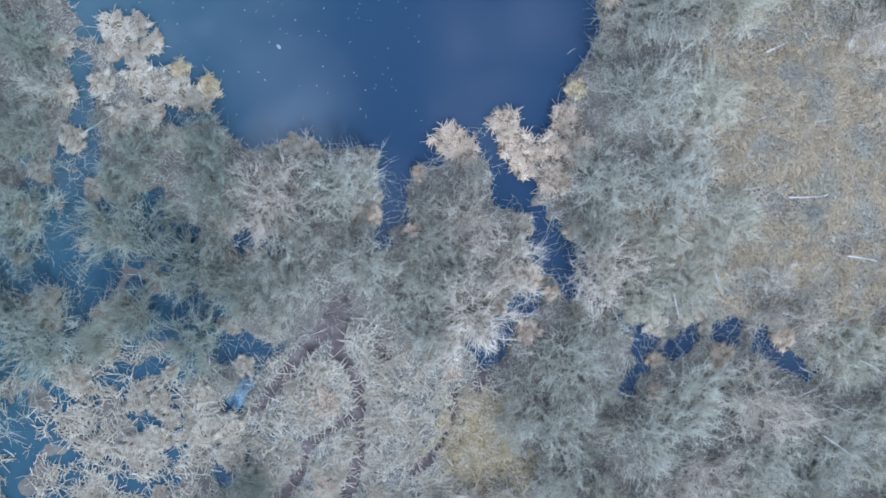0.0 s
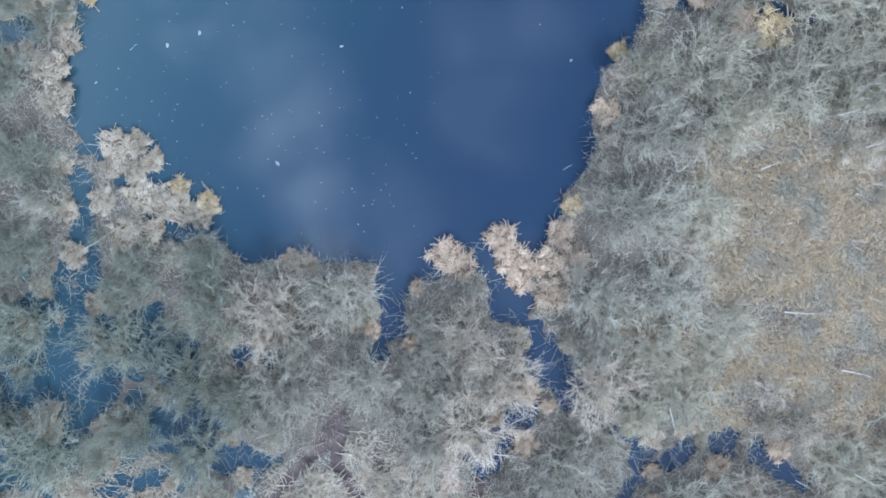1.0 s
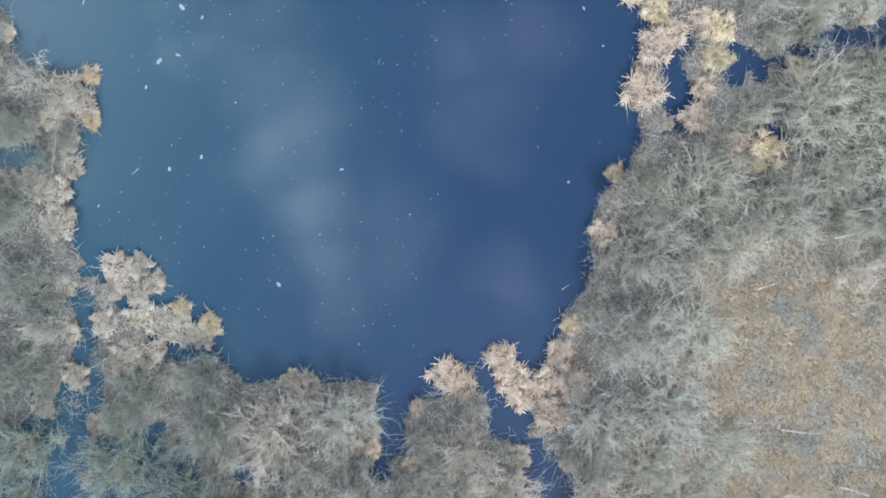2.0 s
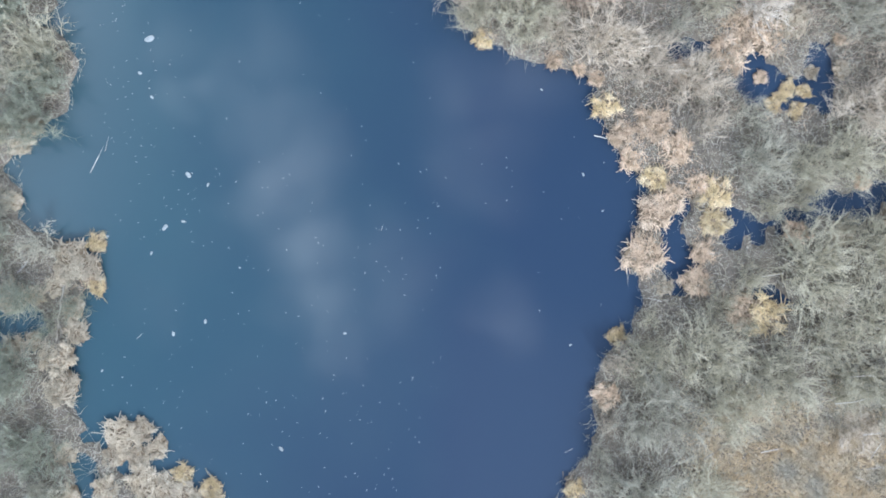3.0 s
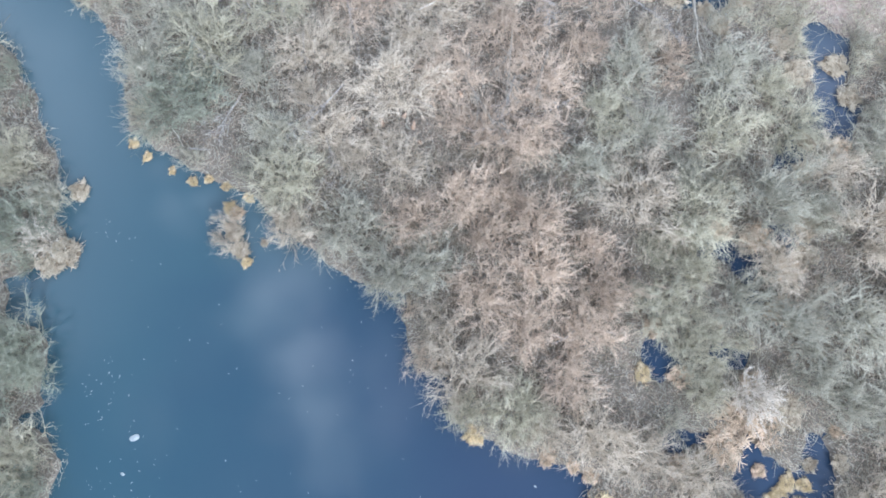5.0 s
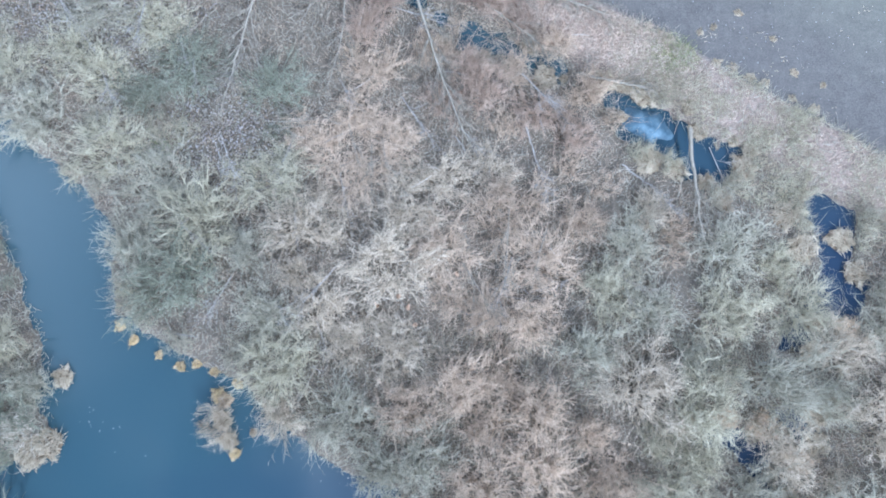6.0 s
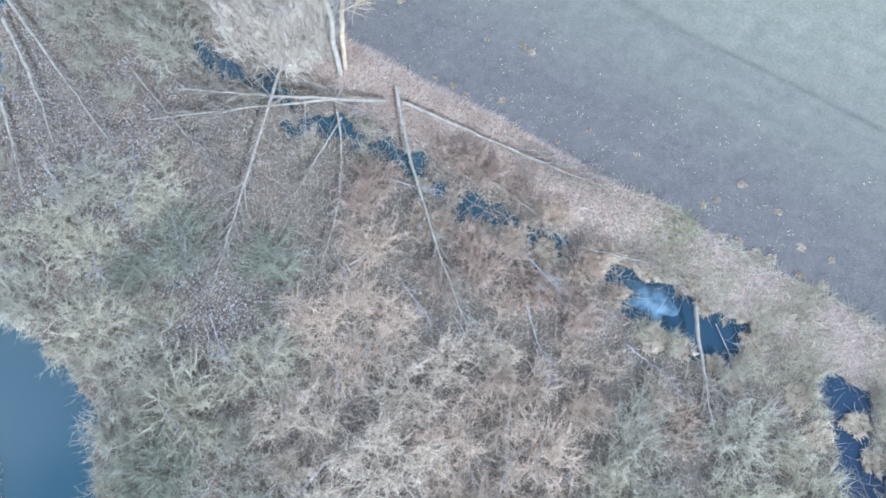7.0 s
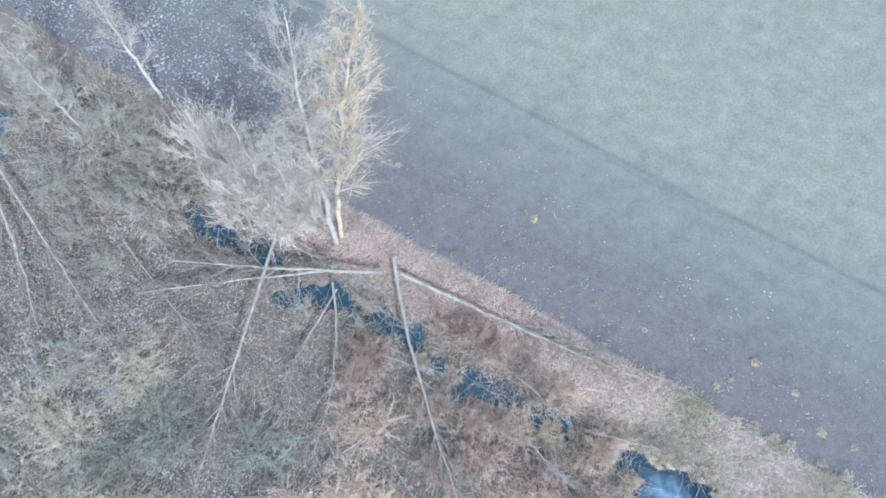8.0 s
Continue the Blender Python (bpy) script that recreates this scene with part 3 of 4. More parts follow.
def copse_at(x, y):
    """The same for the leaf-strewn floor among the fallen trees."""
    return 1 - np.minimum(np.hypot((x + 8.5) / 3.2, (y - 41.8) / 2.6), np.hypot((x + 15.0) / 6.5, (y - 50.5) / 6.5))


# felled and fallen trunks, from the butt to the tip: three places, butt radius, heights of butt and tip
LOGS = (
    ((-5.8, 53.1), (-7.4, 47.3), (-8.9, 41.7), 0.15, 2.1, 0.6), ((-1.5, 51.1), (-6.6, 51.4), (-11.1, 51.8), 0.17, 1.0, 0.8), ((-3.4, 51.3), (-6.4, 51.0), (-12.5, 50.3), 0.13, 0.9, 0.6),
    ((-1.0, 51.7), (0.2, 46.0), (2.0, 40.6), 0.15, 1.2, 1.1), ((-0.7, 51.0), (5.1, 48.1), (8.5, 46.5), 0.14, 1.1, 1.0), ((-13.1, 52.9), (-9.9, 49.1), (-8.1, 47.1), 0.10, 0.6, 0.6),
    ((-19.5, 56.9), (-16.1, 52.4), (-13.3, 48.8), 0.15, 0.9, 0.8), ((-19.4, 55.6), (-17.2, 51.6), (-15.9, 48.7), 0.17, 0.9, 0.8), ((-18.9, 51.4), (-17.9, 49.0), (-17.1, 46.9), 0.15, 0.8, 0.8),
    ((11.6, 41.5), (11.6, 38.8), (11.8, 36.3), 0.17, 0.8, 0.5), ((2.0, 48.2), (4.5, 46.2), (6.3, 44.3), 0.10, 0.7, 0.6), ((-3.5, 50.5), (-4.6, 48.4), (-5.6, 46.4), 0.09, 0.6, 0.7),
    ((-6.0, 52.8), (-5.0, 52.2), (-3.9, 51.7), 0.09, 0.9, 0.9), ((-3.7, 50.8), (-3.6, 45.9), (-4.3, 43.2), 0.10, 0.7, 0.5), ((4.5, 41.7), (4.9, 40.0), (5.3, 38.3), 0.06, 0.6, 0.9),
    ((8.6, 40.0), (9.7, 39.0), (10.8, 37.8), 0.06, 0.5, 0.7), ((6.9, 44.3), (8.6, 43.8), (10.3, 43.3), 0.14, 0.4, 0.4), ((-15.3, 10.9), (-15.5, 9.6), (-15.6, 8.3), 0.09, 0.3, 0.4),
)


def to_log(x, y):
    d = 50.0
    for (x0, y0), (x1, y1), (x2, y2), *_ in LOGS:
        d = min(d, float(capsule(x, y, (x0, y0, x1, y1, 0.1))), float(capsule(x, y, (x1, y1, x2, y2, 0.1))))
    return d


KEY_TUSSOCKS = (
    (6.7, 18.1, 0.6, "gold"), (7.3, 17.0, 0.6, "cream"), (7.8, 16.1, 0.6, "cream"), (8.7, 15.2, 0.6, "gold"), (8.7, 13.8, 0.75, "cream"), (8.2, 12.1, 0.8, "cream"),
    (9.3, 14.4, 0.6, "cream"), (11.1, 13.4, 0.6, "gold"), (11.2, 14.5, 0.6, "gold"), (10.5, 15.0, 0.5, "cream"), (10.6, 12.2, 0.5, "cream"), (9.6, 16.4, 0.7, "cream"), (8.6, 17.4, 0.7, "cream"),
    (0.3, 0.5, 0.7, "cream"), (0.9, 0.1, 0.6, "cream"), (2.5, 1.2, 0.6, "cream"), (2.9, 0.4, 0.7, "cream"), (3.3, -0.4, 0.6, "cream"), (4.3, 0.2, 0.7, "cream"), (4.9, 1.4, 0.6, "cream"), (5.4, 0.2, 0.7, "cream"),
    (4.6, -1.0, 0.7, "cream"), (5.3, 2.6, 0.4, "gold"), (-13.1, 4.8, 0.7, "grey"), (-12.3, 5.0, 0.5, "grey"), (-13.3, 4.0, 0.5, "grey"), (-12.4, 3.9, 0.5, "grey"), (-11.6, 4.3, 0.5, "grey"),
    (-12.2, 2.9, 0.7, "grey"), (-11.3, 2.6, 0.7, "grey"), (-10.6, 2.3, 0.7, "grey"), (-9.7, 2.1, 0.5, "grey"), (-9.4, 2.6, 0.5, "gold"), (-10.6, 3.2, 0.4, "gold"), (-13.7, 2.6, 0.5, "grey"), (-11.8, 1.4, 0.7, "grey"),
    (-12.8, 1.2, 0.7, "grey"), (-8.3, 29.4, 0.45, "grey"), (-8.0, 28.6, 0.4, "grey"), (-7.7, 28.1, 0.25, "gold"), (-8.2, 30.2, 0.3, "cream"), (-8.5, 30.4, 0.3, "gold"), (-7.0, 28.9, 0.15, "grey"), (-12.7, 33.3, 0.22, "gold"), (-12.1, 32.7, 0.25, "gold"), (-11.0, 32.1, 0.19, "gold"), (-10.1, 31.6, 0.25, "gold"),
    (-9.4, 31.7, 0.22, "gold"), (-8.7, 31.4, 0.22, "gold"), (-7.7, 30.9, 0.25, "gold"), (-14.4, 11.6, 0.6, "grey"), (-14.1, 12.6, 0.4, "gold"), (-15.1, 12.0, 0.7, "grey"), (-15.6, 11.0, 0.6, "grey"), (-14.1, 10.9, 0.5, "gold"),
    (-15.0, 9.0, 0.6, "grey"), (-15.6, 8.0, 0.7, "grey"), (-15.4, 6.8, 0.7, "grey"), (-15.2, 28.6, 0.6, "grey"), (-15.9, 28.2, 0.6, "grey"), (-14.9, 31.2, 0.4, "grey"), (8.6, 23.3, 0.35, "gold"), (4.6, 20.0, 0.35, "cream"), (5.6, 19.7, 0.3, "cream"),
    (6.3, 19.3, 0.35, "cream"), (7.1, 8.8, 0.4, "gold"), (13.1, 9.6, 0.8, "gold"), (12.2, 9.8, 0.7, "cream"), (1.7, 20.9, 0.4, "gold"), (14.2, 18.9, 0.35, "gold"), (14.6, 18.0, 0.4, "gold"), (13.6, 18.2, 0.4, "gold"),
    (14.9, 18.8, 0.35, "gold"), (13.9, 18.6, 0.3, "gold"), (15.2, 19.6, 0.3, "grey"), (13.1, 19.4, 0.3, "cream"),
    (12.2, 21.3, 0.8, "cream"), (13.4, 21.0, 0.7, "cream"), (11.8, 20.3, 0.7, "cream"), (14.5, 21.6, 0.7, "grey"), (14.0, 39.9, 0.6, "grey"), (17.9, 36.6, 0.6, "grey"), (18.5, 35.2, 0.6, "grey"), (15.6, 37.7, 0.6, "grey"),
)


# bushes that stand out by themselves: place, radius, tone, shape
CHIEF = (
    (-4.1, -1.3, 1.9, "grey", 1), (1.2, -2.7, 1.7, "tan", 2), (-6.9, -1.9, 2.1, "tan", 0), (-9.0, -1.6, 1.9, "moss", 2), (-12.2, -0.4, 1.8, "moss", 0),
    (-16.7, 0.6, 2.0, "moss", 1), (-17.0, -2.6, 2.0, "moss", 2), (-16.6, 4.2, 1.8, "moss", 0), (-17.6, 7.4, 1.9, "moss", 1), (-10.2, -4.6, 2.3, "moss", 0),
    (-6.2, -5.0, 2.1, "grey", 1), (-3.0, -4.6, 1.7, "grey", 2), (2.6, -4.6, 1.9, "tan", 0), (1.2, -6.6, 2.2, "tan", 1), (5.2, -8.6, 2.2, "grey", 0),
    (6.6, -4.8, 1.9, "tan", 2), (6.4, -1.2, 2.0, "grey", 1), (8.2, 2.2, 2.2, "grey", 2), (8.6, 5.6, 2.3, "grey", 0), (10.6, 8.2, 2.2, "olive", 1),
    (-16.5, 20.4, 1.9, "olive", 0), (-16.6, 24.6, 2.0, "moss", 1), (-17.0, 29.6, 2.1, "moss", 2), (-17.8, 32.6, 2.0, "olive", 0), (-16.7, 17.6, 1.7, "moss", 2),
    (1.4, 23.6, 2.2, "tan", 0), (3.4, 21.9, 1.9, "olive", 1), (6.6, 20.9, 1.9, "tan", 2), (-0.2, 27.8, 1.9, "grey", 1), (-3.3, 29.4, 2.1, "grey", 0), (-8.2, 28.9, 0.95, "tan", 1), (-8.4, 29.8, 0.75, "tan", 2), (-8.9, 29.1, 0.5, "tan", 0),
    (-6.0, 31.6, 2.2, "olive", 1), (-10.4, 35.2, 2.6, "moss", 2), (-9.6, 37.6, 2.6, "olive", 0), (-12.2, 36.6, 1.8, "grey", 1), (13.0, 22.3, 1.5, "pale", 0), (1.3, 22.0, 1.2, "olive", 0), (0.2, 25.4, 1.3, "tan", 1), (-1.9, 27.3, 1.5, "grey", 2), (4.6, 21.2, 1.2, "tan", 1), (-15.9, 30.9, 1.2, "grey", 1), (-16.1, 29.2, 1.15, "pale", 2), (-16.2, 23.6, 1.3, "moss", 0), (-15.9, 19.2, 1.3, "moss", 2), (-17.0, 42.4, 2.2, "grey", 0),
    (-16.9, -4.3, 1.1, "moss", 0), (-15.9, -6.0, 1.1, "grey", 1), (-17.9, -6.4, 1.3, "moss", 0),
    (-6.1, 53.6, 1.7, "pale", 0), (-5.6, 53.5, 1.4, "pale", 1), (-7.9, 54.4, 1.8, "pale", 2), (-9.7, 57.4, 1.6, "pale", 1),
    (2.6, 43.4, 1.6, "russet", 1), (4.9, 42.3, 1.5, "russet", 0), (2.2, 48.3, 1.2, "russet", 2), (-2.6, 46.6, 1.4, "russet", 1), (0.9, 43.0, 1.3, "russet", 0), (6.6, 41.2, 1.4, "russet", 2), (1.2, 48.9, 1.1, "russet", 0), (3.3, 47.7, 1.2, "russet", 3), (4.5, 46.7, 1.1, "russet", 1), (5.8, 45.6, 1.2, "rust", 2), (-1.9, 47.6, 1.3, "russet", 0), (0.6, 45.3, 1.3, "rust", 1), (2.0, 44.4, 1.3, "russet", 3), (7.4, 43.4, 1.2, "rust", 0),
    (-5.5, 54.6, 1.6, "pale", 2), (-7.1, 55.2, 1.9, "pale", 1), (-8.7, 56.6, 1.7, "pale", 0), (-4.9, 54.8, 1.2, "pale", 0), (-4.4, 53.6, 1.2, "pale", 1), (-4.7, 54.3, 1.3, "pale", 2), (-5.8, 53.9, 1.6, "pale", 0), (-6.5, 54.5, 1.7, "pale", 3),
)
rng = np.random.default_rng(5)
placed = []
for n, (x, y, r, tone, k) in enumerate(CHIEF):
    placed.append((x, y, r))
    willow_bush(x, y, r, tone, k, 1.7 * n, 2.3 if tone == "pale" and y > 50 else 1.0)
draws = np.array([(rng.uniform(-23.5, 23), rng.uniform(-17, 67), rng.uniform(1.6, 2.5) if n < 6000 else rng.uniform(1.0, 1.6) if n < 11000 else rng.uniform(0.6, 1.0),
                   rng.integers(0, 4), rng.uniform(0, 6.28), rng.random(), rng.uniform(0.75, 1.1)) for n in range(16000)])
X, Y, R, U = draws[:, 0], draws[:, 1], draws[:, 2], draws[:, 5]
in_field, off_pond, off_pool = to_field(X, Y), to_pond(X, Y), to_pool(X, Y)
fit_for = (in_field < np.where(X > -6, -2.4, -0.2) - 0.5 * R) & (off_pond > np.where(R > 1, 0.62, 0.35) * R) & (off_pool > np.where((Y < 6) & (X > -3), 0.62, np.where(Y < 6, 0.45, np.where(Y > 43, 0.1, 0.28))) * R) & (to_trail(X, Y) > 0.7 * R)
fit_for &= (R > 1) | (np.minimum(off_pond, off_pool) < 1.2)
fit_for &= (amber_at(X, Y) < 0.02 + 0.22 * U) & (flat_at(X, Y) < 0.05) & (copse_at(X, Y) < 0.1 + 0.8 * U) & ~((in_field > -7.5) & (U < 0.1)) & ~((X < -8) & (Y > -8) & (Y < 1) & (U < 0.35)) & ~((X < -13) & (Y < 9) & (U < 0.35))
shade = np.clip(0.5 + 0.75 * waves(X, Y, 3.5, 9) + 0.3 * (U - 0.5), 0.0, 0.99)
open_meadow = amber_at(X, Y) > 0
for n in np.nonzero(fit_for)[0]:
    x, y, r, k, turn, u, tall = (float(v) for v in draws[n])
    if any((x - px) ** 2 + (y - py) ** 2 < (r + pr) ** 2 * 0.29 for px, py, pr in placed) or to_log(x, y) < (0.8 if y > 38 else 0.35) * r:
        continue
    if any(math.hypot(x - tx, y - ty) < (0.95 * r + 0.6 * tr if tx > 5 and ty > 10 else 0.75 * r + 0.4 * tr) for tx, ty, tr, _ in KEY_TUSSOCKS):
        continue
    placed.append((x, y, r))
    willow_bush(x, y, r, tone_at(x, y, float(shade[n])), int(k), turn, tall * (1.2 if y > 53 and x < -8 else 0.62 if y > 38 else 0.8 if y > 32 else 1.0) * (0.55 if open_meadow[n] else 1.0))
print("bushes", len(placed))


# ---- sedge tussocks ----
def tussock(seed, mat, shoots=520):
    """A low lumpy sedge mound under tufts of short curled blades with dark gaps between them, about 1.1 m across."""
    rng = np.random.default_rng(seed)
    lobe = np.arange(13)
    spot = np.stack([np.cos(2.4 * lobe + seed), np.sin(2.4 * lobe + seed)], 1) * (0.5 * np.sqrt((lobe + 0.3) / 13) * rng.uniform(0.8, 1.2, 13))[:, None]
    bm = bmesh.new()
    bmesh.ops.create_icosphere(bm, subdivisions=3, radius=1.0)
    for v in bm.verts:
        w = 1 + 0.35 * noise.noise(v.co * 2.1 + Vector((seed, 0, 0))) + 0.2 * noise.noise(v.co * 5.0 + Vector((0, seed, 0)))
        v.co = Vector((v.co.x * 0.46 * w, v.co.y * 0.46 * w, max(v.co.z, -0.5) * 0.12 * w))
    me = bpy.data.meshes.new("mound")
    bm.to_mesh(me)
    bm.free()
    me.materials.append(SEDGE_BASE)
    pick = rng.integers(0, 13, shoots)
    out = rng.normal(0, 0.055, (shoots, 2))
    base = np.concatenate([spot[pick] + out, rng.uniform(0.07, 0.2, (shoots, 1))], 1)
    lie = rng.uniform(0, 6.283, 13)[pick] + rng.normal(0, 0.8, shoots)
    way = unit(np.stack([np.cos(lie), np.sin(lie), rng.uniform(-0.1, 0.3, shoots)], 1))
    bow = np.concatenate([rng.normal(0, 0.09, (shoots, 2)), -rng.uniform(0.0, 0.06, (shoots, 1))], 1)
    pts = bent(base, way, rng.uniform(0.07, 0.19, shoots), bow, 4, True)
    return me, mesh_of("tuft", *canes(pts, np.array([[0.009, 0.011, 0.009, 0.0]]) * rng.uniform(0.6, 1.6, (shoots, 1))), mat)


TUSSOCK = {"cream": [tussock(s, SEDGE) for s in (1, 2)], "grey": [tussock(s, REED) for s in (3, 4)], "gold": [tussock(s, GOLD) for s in (5, 6)]}
TUSSOCK_SAY = {
    "cream": "cream-coloured dry sedge tussock at the water's edge",
    "grey": "bleached grey sedge tussock among the bushes",
    "gold": "golden yellow sedge tussock rising from the water",
}


def sedge_tussock(x, y, r, tone, turn):
    e = new("sedge_tussock")
    e.matrix_basis = Matrix.LocRotScale((x, y, max(0.0, float(height(x, y)))), Euler((0, 0, turn)), (r / 0.62, r / 0.62 * (0.75 + 0.4 * (turn * 7 % 1)), 0.4 + 0.9 * r))
    mound, tuft = TUSSOCK[tone][int(turn * 10) % 2]
    part("mound", mound, e)
    part("tuft", tuft, e)
    return tagged(e, TUSSOCK_SAY[tone], "sedge", "sedge tussocks")


taken = []
for n, (x, y, r, tone) in enumerate(KEY_TUSSOCKS):
    sedge_tussock(x, y, 1.2 * r, tone, 0.73 * n % 6.28)
    taken.append((x, y, r))
draws = rng.uniform((-20, -15, 0.3, 0), (20, 48, 0.75, 1), (6000, 4))
X, Y, R = draws[:, 0], draws[:, 1], draws[:, 2]
off_water = np.minimum(to_pond(X, Y), to_pool(X, Y))
fit_for = (off_water > 0) & ~((Y > 18.5) & (to_pond(X, Y) < 1.0)) & (off_water < np.where(flat_at(X, Y) > 0, 2.0, 0.7)) & (to_field(X, Y) < -1) & (to_trail(X, Y) > R)
for x, y, r, u in draws[fit_for].tolist():
    if len(taken) > 210:
        break
    if all((x - px) ** 2 + (y - py) ** 2 > (r + pr) ** 2 * 0.5 for px, py, pr in taken):
        taken.append((x, y, r))
        sedge_tussock(x, y, r, "grey" if x < -5 or y > 33 or u < 0.4 else "cream", u * 6.28)
print("tussocks", len(taken))


# ---- low growth and litter ----
def strewn(name, label, category, seed, count, box, keep, mat, length, radius, rise, k=3, lift=0.0, bow=0.12, blunt=False):
    """One mesh of short stalks strewn over the ground where keep(x, y) is above a random share."""
    rng = np.random.default_rng(seed)
    x, y = rng.uniform(box[0], box[1], count), rng.uniform(box[2], box[3], count)
    ok = keep(x, y) > rng.random(count)
    x, y = x[ok], y[ok]
    n = len(x)
    z = np.maximum(height(x, y), 0.0) + lift
    az = rng.uniform(0, 6.283, n)
    way = unit(np.stack([np.cos(az), np.sin(az), rng.uniform(rise[0], rise[1], n)], 1))
    long = rng.uniform(length[0], length[1], n)
    bends = rng.normal(0, bow, (n, 3)) * long[:, None] * [1, 1, 0.6]
    pts = bent(np.stack([x, y, z], 1), way, long, bends, k, blunt)
    r = np.linspace(1, 0.8 if blunt else 0.55, k)[None] * rng.uniform(radius[0], radius[1], n)[:, None]
    ob = new(name, mesh_of(name, *canes(pts, r), mat))
    print(name, n)
    return tagged(ob, label, category, kind="stuff")


def dry(x, y, edge=0.05):
    return (np.minimum(to_pond(x, y), to_pool(x, y)) > edge) & (to_field(x, y) < 0) & (height(x, y) > 0.02)


def on_marsh(x, y):
    return dry(x, y) * np.where(flat_at(x, y) > 0, 0.1, 0.85) * np.where(amber_at(x, y) > 0, 0.4, 1.0) * (to_trail(x, y) > 0.1)


def on_flats(x, y):
    thick = np.where(x < -8.5, -0.05 + 0.9 * waves(x, y, 1.3, 7), 0.42) + 1.3 * waves(x, y, 0.26, 3)
    return np.clip(flat_at(x, y) * 2.2 + 0.25, 0, 1) * np.clip(thick, 0, 1) * (to_trail(x, y) > 0.02) * (to_pool(x, y) > -0.02) * (to_pond(x, y) > 0)


strewn("dead_reeds", "trodden bundles of curled bleached reed leaves", "reeds", 11, 110000, (-20, 5, -16, -4), on_flats, REED, (0.14, 0.32), (0.011, 0.022), (-0.05, 0.25), k=4, lift=0.05, bow=0.9, blunt=True)
strewn("reed_stalks", "thin bleached reed stalks over wet peat", "reeds", 27, 110000, (-9.5, 5, -16, -4), lambda x, y: np.clip(flat_at(x, y) * 3 + 0.3, 0, 1) * (to_trail(x, y) > 0.03) * (to_pool(x, y) > 0.0), SEDGE_GREY, (0.08, 0.22), (0.006, 0.010), (0.0, 0.3), k=2, lift=0.04)
strewn("yellow_reeds", "matted yellowish reeds on the trodden flat", "reeds", 31, 16000, (-1, 4.5, -14.5, -9.5), lambda x, y: np.clip(1.2 - np.hypot((x - 1.7) / 2.2, (y + 12.2) / 2.0) + 0.4 * waves(x, y, 0.8, 3), 0, 1) * (to_trail(x, y) > 0.05), GOLD, (0.14, 0.34), (0.008, 0.015), (0.0, 0.6), k=3, lift=0.08, bow=0.6)
strewn("marsh_grass", "dry greyish marsh grass between the bushes", "grass", 12, 160000, (-22, 23, -17, 62), on_marsh, SEDGE_GREY, (0.25, 0.6), (0.009, 0.016), (0.3, 1.6), k=2)
def near_sedge(x, y):
    d = np.full(np.shape(x), 50.0)
    for tx, ty, tr, tone in KEY_TUSSOCKS:
        if tone != "grey":
            d = np.minimum(d, np.hypot(x - tx, y - ty) - tr)
    return np.clip(1.0 - d / 0.3, 0, 1) * (height(x, y) > -0.04) * (0.55 + 0.5 * waves(x, y, 0.5, 2))


strewn("matted_sedge", "matted cream sedge between the shore tussocks", "sedge", 18, 60000, (-16, 0, -1, 13), near_sedge, SEDGE, (0.08, 0.19), (0.008, 0.014), (0.0, 0.35), k=3, lift=0.04, bow=0.8, blunt=True)
strewn("golden_sedge", "matted golden sedge along the eastern shore", "sedge", 19, 70000, (-1, 16, -2, 24), near_sedge, SEDGE, (0.08, 0.19), (0.008, 0.014), (0.0, 0.35), k=3, lift=0.04, bow=0.8, blunt=True)
strewn("amber_grass", "low amber meadow grass in the marsh", "grass", 13, 240000, (7, 23, -9, 10), lambda x, y: np.clip(amber_at(x, y) * 1.6 + 0.35, 0, 1) * dry(x, y) * np.clip(0.75 + 0.6 * waves(x, y, 1.2), 0, 1), AMBER, (0.15, 0.36), (0.009, 0.016), (0.1, 0.9), k=2)
strewn("bank_grass", "pale pinkish dry grass along the field's bank", "grass", 14, 330000, (-22, 23, 38, 66), lambda x, y: np.clip((to_field(x, y) + 3.0 - 0.05 * np.maximum(x - 4, 0)) / 0.9, 0, 1) * (to_field(x, y) < -0.12) * np.clip((x + 9.0) / 4.0, 0.05, 0.9) * np.clip(1.3 - (x - 7) / 5, 0.12, 1), BANK, (0.3, 0.6), (0.008, 0.014), (0.3, 1.8), k=2)
strewn("shore_debris", "broken twigs and stalks along the water's edge", "debris", 15, 150000, (-20, 20, -15, 50), lambda x, y: (np.abs(np.minimum(to_pond(x, y), to_pool(x, y)) - 0.2) < 0.25) * 0.8 * (to_field(x, y) < -2), TWIG["grey"], (0.15, 0.38), (0.006, 0.011), (0.05, 0.9), k=3, bow=0.7)
strewn("ditch_brush", "brown broken branches hanging over the ditch water", "brush", 28, 60000, (-13, 16, 38, 58), lambda x, y: (np.abs(to_pool(x, y) + 0.1) < 0.55) * np.clip(0.12 + 0.3 * waves(x, y, 0.9, 2), 0.01, 1) * np.where(x > 8.5, 0.25, 1.0) * (to_field(x, y) < -1.5), TWIG["rust"], (0.4, 1.2), (0.004, 0.010), (0.1, 0.8), k=4, lift=0.05, bow=0.6)
strewn("pool_twigs", "bare grey twigs hanging over small pools", "brush", 29, 80000, (-19, 19, -12, 38), lambda x, y: (np.abs(to_pool(x, y) + 0.05) < 0.45) * np.clip(0.25 + 0.4 * waves(x, y, 0.9, 2), 0.02, 1) * (to_pond(x, y) > 0.5) * np.where(x < -13, 0.4, 1.0) * ~((x > 8) & (x < 17) & (y > 9) & (y < 21)), TWIG["olive"], (0.4, 1.1), (0.005, 0.009), (0.1, 0.9), k=3, lift=0.05, bow=0.35)
